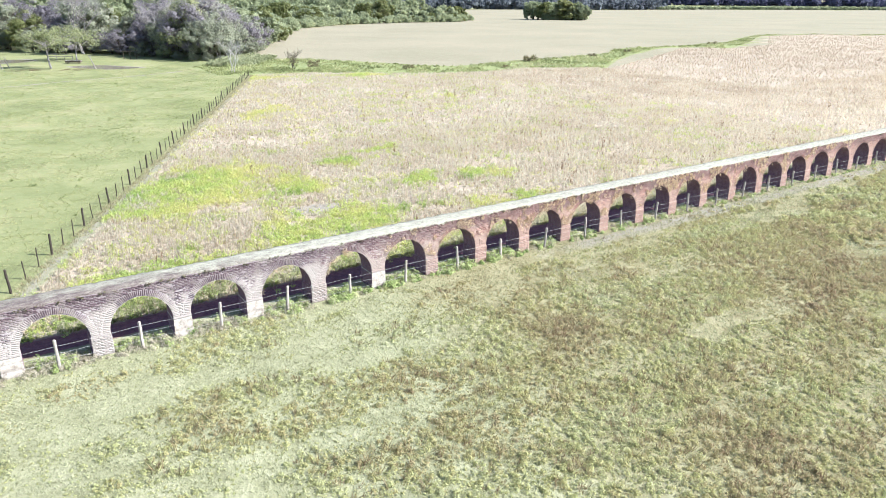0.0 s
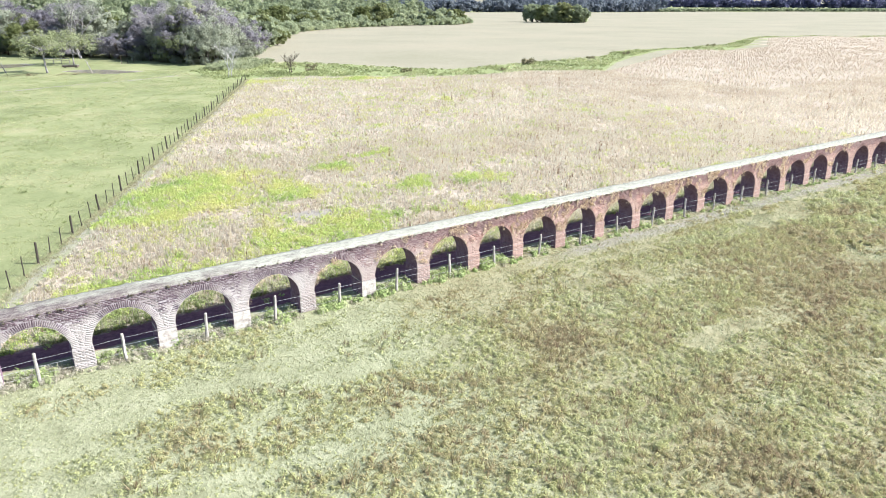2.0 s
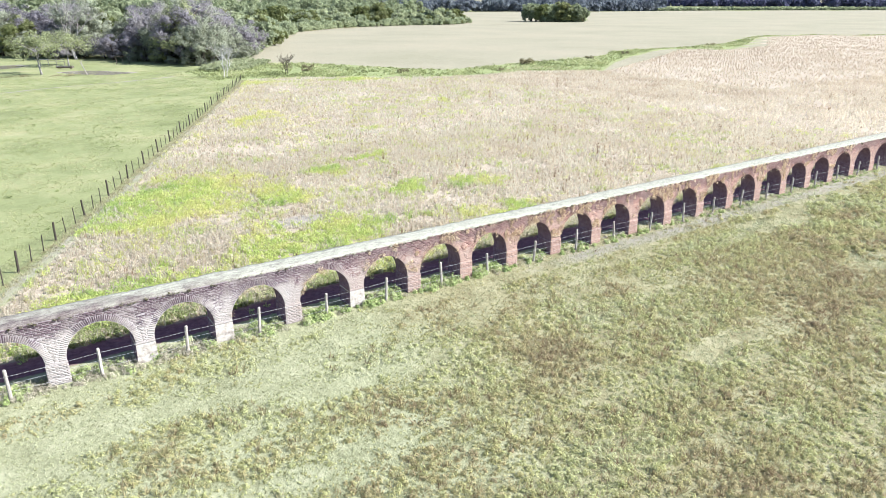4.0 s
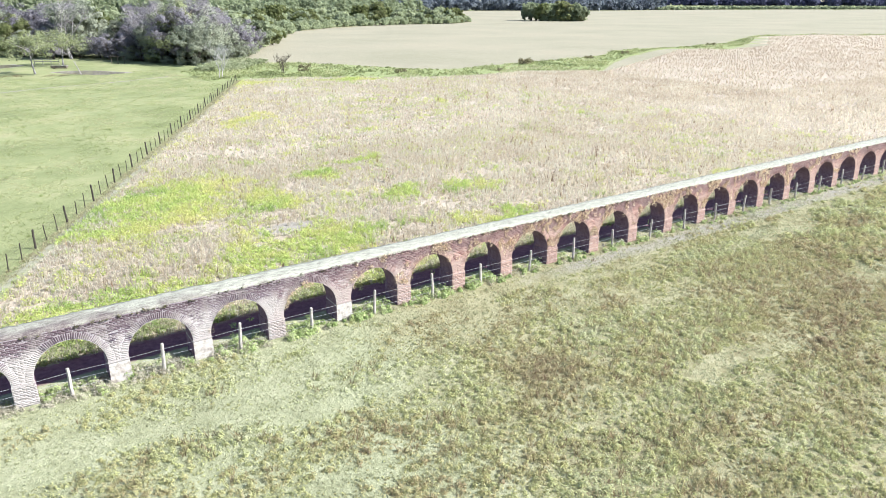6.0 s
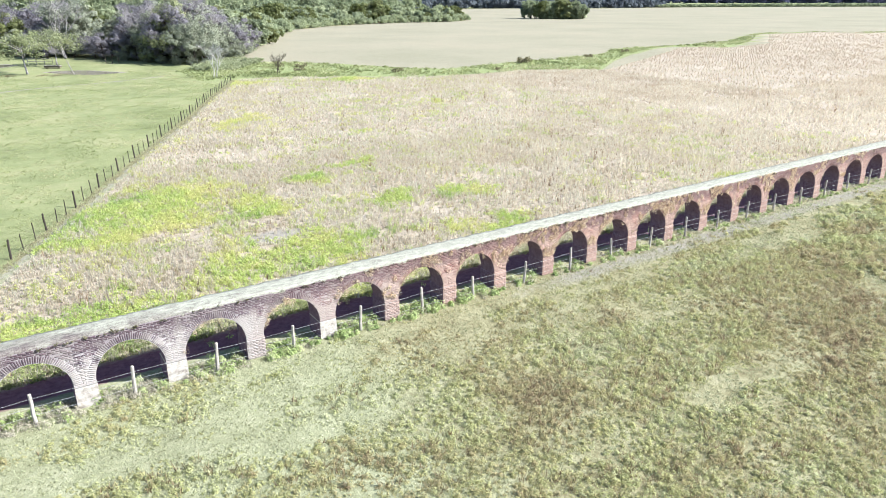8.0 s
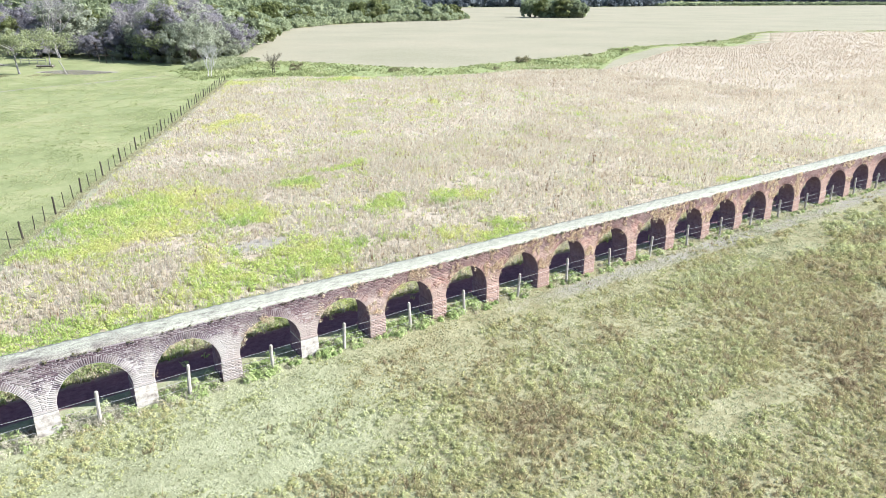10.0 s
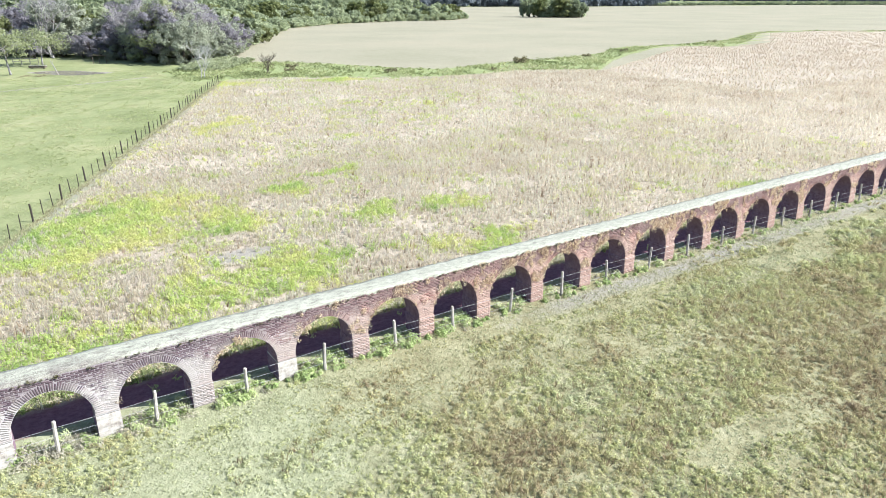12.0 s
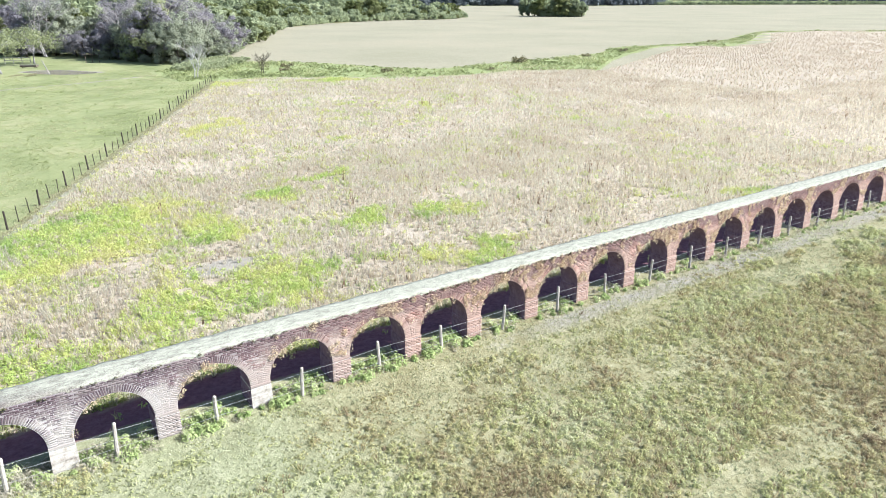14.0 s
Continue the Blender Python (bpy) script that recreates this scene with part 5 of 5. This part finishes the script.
def unit_brick(name, mat):
    """A brick of unit size with worn front edges; its front looks to -y."""
    b2, e = 0.04, 0.02
    v = [(0, 1, 0), (1, 1, 0), (1, 1, 1), (0, 1, 1), (0, 0.09, 0), (1, 0.09, 0), (1, 0.09, 1), (0, 0.09, 1), (b2, 0, b2 * 2), (1 - b2, e, b2 * 2), (1 - b2, 0, 1 - b2 * 2), (b2, e, 1 - b2 * 2)]
    f = [(4, 5, 9, 8), (5, 6, 10, 9), (6, 7, 11, 10), (7, 4, 8, 11), (8, 9, 10, 11), (0, 1, 5, 4), (1, 2, 6, 5), (2, 3, 7, 6), (3, 0, 4, 7)]
    return mesh_from(name, v, f, mat)


def brick_places():
    """Face bricks as x, z, length, height, and whether over a pier."""
    rr = random.Random(88)
    out = []
    z, row = 0.02, 0
    while z < TOP - 0.06:
        h = min(COURSE, TOP - 0.01 - z)
        spans = []
        if z + h <= SPRING + 0.02:
            wide = 0.03 if z < 0.72 else 0.0
            spans = [(pier_x(k) - wide, pier_x(k) + PIER_W + wide, k) for k in range(FIRST, LAST + 1) if not (k in LIMED and z < 0.72)]
        else:
            cuts = []
            for k in range(FIRST, LAST):
                cx, rx, rz = (pier_x(k) + PIER_W + pier_x(k + 1)) / 2, (pier_x(k + 1) - pier_x(k) - PIER_W) / 2 + RING, CROWN - SPRING + RING
                t = (z + 0.02 - SPRING) / rz
                if t < 1:
                    w = rx * math.sqrt(1 - max(t, 0) ** 2)
                    cuts.append((cx - w, cx + w))
            left = pier_x(FIRST) + PIER_W / 2
            for a, b2 in cuts:
                spans.append((left, a, 0))
                left = b2
            spans.append((left, pier_x(LAST) + PIER_W / 2, 0))
        for a, b2, k in spans:
            i = math.floor(a / LENGTH) - 1
            while i * LENGTH < b2:
                x0 = i * LENGTH + (LENGTH / 2 if row % 2 else 0) + rr.uniform(-0.012, 0.012)
                x1 = x0 + LENGTH - rr.uniform(0.012, 0.026)
                x0, x1 = max(x0, a + 0.006), min(x1, b2 - 0.006)
                if x1 - x0 > 0.05 and rr.random() > 0.06:
                    out.append((x0, z + rr.uniform(-0.006, 0.010), x1 - x0, h - rr.uniform(0.006, 0.015)))
                i += 1
        z += COURSE
        row += 1
    return out


def voussoir_places(k):
    rr = random.Random(400 + k)
    x0, x1 = pier_x(k) + PIER_W, pier_x(k + 1)
    cx, rx, rz = (x0 + x1) / 2, (x1 - x0) / 2, CROWN - SPRING
    n = 58
    out = []
    for i in range(n):
        a = math.pi * (i + 0.5) / n
        p = Vector((cx - rx * math.cos(a), 0, SPRING + rz * math.sin(a)))
        way = Vector((-math.cos(a) / rx, 0, math.sin(a) / rz)).normalized()
        arc = math.pi / n * math.hypot(rx * math.sin(a), rz * math.cos(a))
        tang = Vector((way.z, 0, -way.x))
        w, l = arc * rr.uniform(0.58, 0.84), RING * rr.uniform(0.80, 1.04)
        o = p + way * 0.012 - tang * w / 2
        m = Matrix(((tang.x * w, 0, way.x * l, o.x), (0, 0.1, 0, rr.uniform(-0.006, 0.002)), (tang.z * w, 0, way.z * l, o.z), (0, 0, 0, 1)))
        out.append(m)
    return out


def joined(name, mats, unit, mat):
    """Many placed unit bricks in one mesh."""
    n = len(unit.vertices)
    co = np.empty(n * 3)
    unit.vertices.foreach_get("co", co)
    co = np.c_[co.reshape(-1, 3), np.ones(n)]
    tri = []
    for p in unit.polygons:
        q = list(p.vertices)
        tri += [(q[0], q[1], q[2]), (q[0], q[2], q[3])]
    tri = np.array(tri)
    m = np.array([np.array(x)[:3] for x in mats])
    v = np.einsum("kij,nj->kni", m, co).reshape(-1, 3)
    t = (tri[None] + (np.arange(len(mats)) * n)[:, None, None]).reshape(-1, 3)
    return fast_mesh(name, v, t, mat)


def build_brickwork():
    rr = random.Random(99)
    one = unit_brick("brick", MAT_BRICK_ONE)
    rest, singles = [], 0
    for x, z, l, h in brick_places():
        m = Matrix(((l, 0, 0, x), (0, 0.1, 0, rr.uniform(-0.008, 0.007) - (0.03 if z < 0.72 else 0.0)), (0, 0, h, z), (0, 0, 0, 1)))
        if -2.5 < x < 9.0 and z > 0.8 and singles < 300:
            k = max(j for j in ARCHES if pier_x(j) + PIER_W / 2 <= x + l / 2)
            part("brick", one, ARCHES[k], at=m)
            singles += 1
        else:
            rest.append(m)
    tagged(part("face_brickwork", joined("face_brickwork", rest, one, MAT_BRICK), aqueduct), kind="stuff")
    stone, far = unit_brick("voussoir", MAT_RING_ONE), []
    for k in range(FIRST, LAST):
        for m in voussoir_places(k):
            if 0 <= k <= 4:
                part("voussoir", stone, ARCHES[k], at=m)
            else:
                far.append(m)
    tagged(part("ring_brickwork", joined("ring_brickwork", far, stone, MAT_RING), aqueduct), kind="stuff")
    for k in range(FIRST, LAST + 1):
        x0, x1 = pier_x(k), pier_x(k) + PIER_W
        if k not in LIMED:
            v, f = box(x0 - 0.025, x1 + 0.025, -0.02, DEPTH + 0.02, -0.3, 0.745)
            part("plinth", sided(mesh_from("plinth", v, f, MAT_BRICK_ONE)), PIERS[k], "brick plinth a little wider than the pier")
        else:
            v = [(x0 - 0.03, -0.035, -0.3), (x1 + 0.03, -0.035, -0.3), (x1 + 0.03, DEPTH + 0.02, -0.3), (x0 - 0.03, DEPTH + 0.02, -0.3),
                 (x0 - 0.015, -0.02, 0.70), (x1 + 0.015, -0.02, 0.70), (x1 + 0.015, DEPTH + 0.01, 0.70), (x0 - 0.015, DEPTH + 0.01, 0.70),
                 (x0 + 0.003, 0.0, 0.74), (x1 - 0.003, 0.0, 0.74), (x1 - 0.003, DEPTH, 0.74), (x0 + 0.003, DEPTH, 0.74)]
            f = [(i, (i + 1) % 4, (i + 1) % 4 + 4, i + 4) for i in range(4)] + [(i + 4, (i + 1) % 4 + 4, (i + 1) % 4 + 8, i + 8) for i in range(4)]
            me = mesh_from("plinth", v, f, MAT_LIME)
            me.materials.append(MAT_SOFFIT_SHADE)
            # the plinth's side faces get the plum shade colour too
            me.polygons[3].material_index = me.polygons[1].material_index = 1
            part("plinth", me, PIERS[k], "whitewashed plinth")
        v, f = box(x0 - 0.012, x1 + 0.012, -0.03, 0.06, 0.765, 0.835)
        part("impost", mesh_from("impost", v, f, MAT_BRICK_ONE), PIERS[k])


build_brickwork()
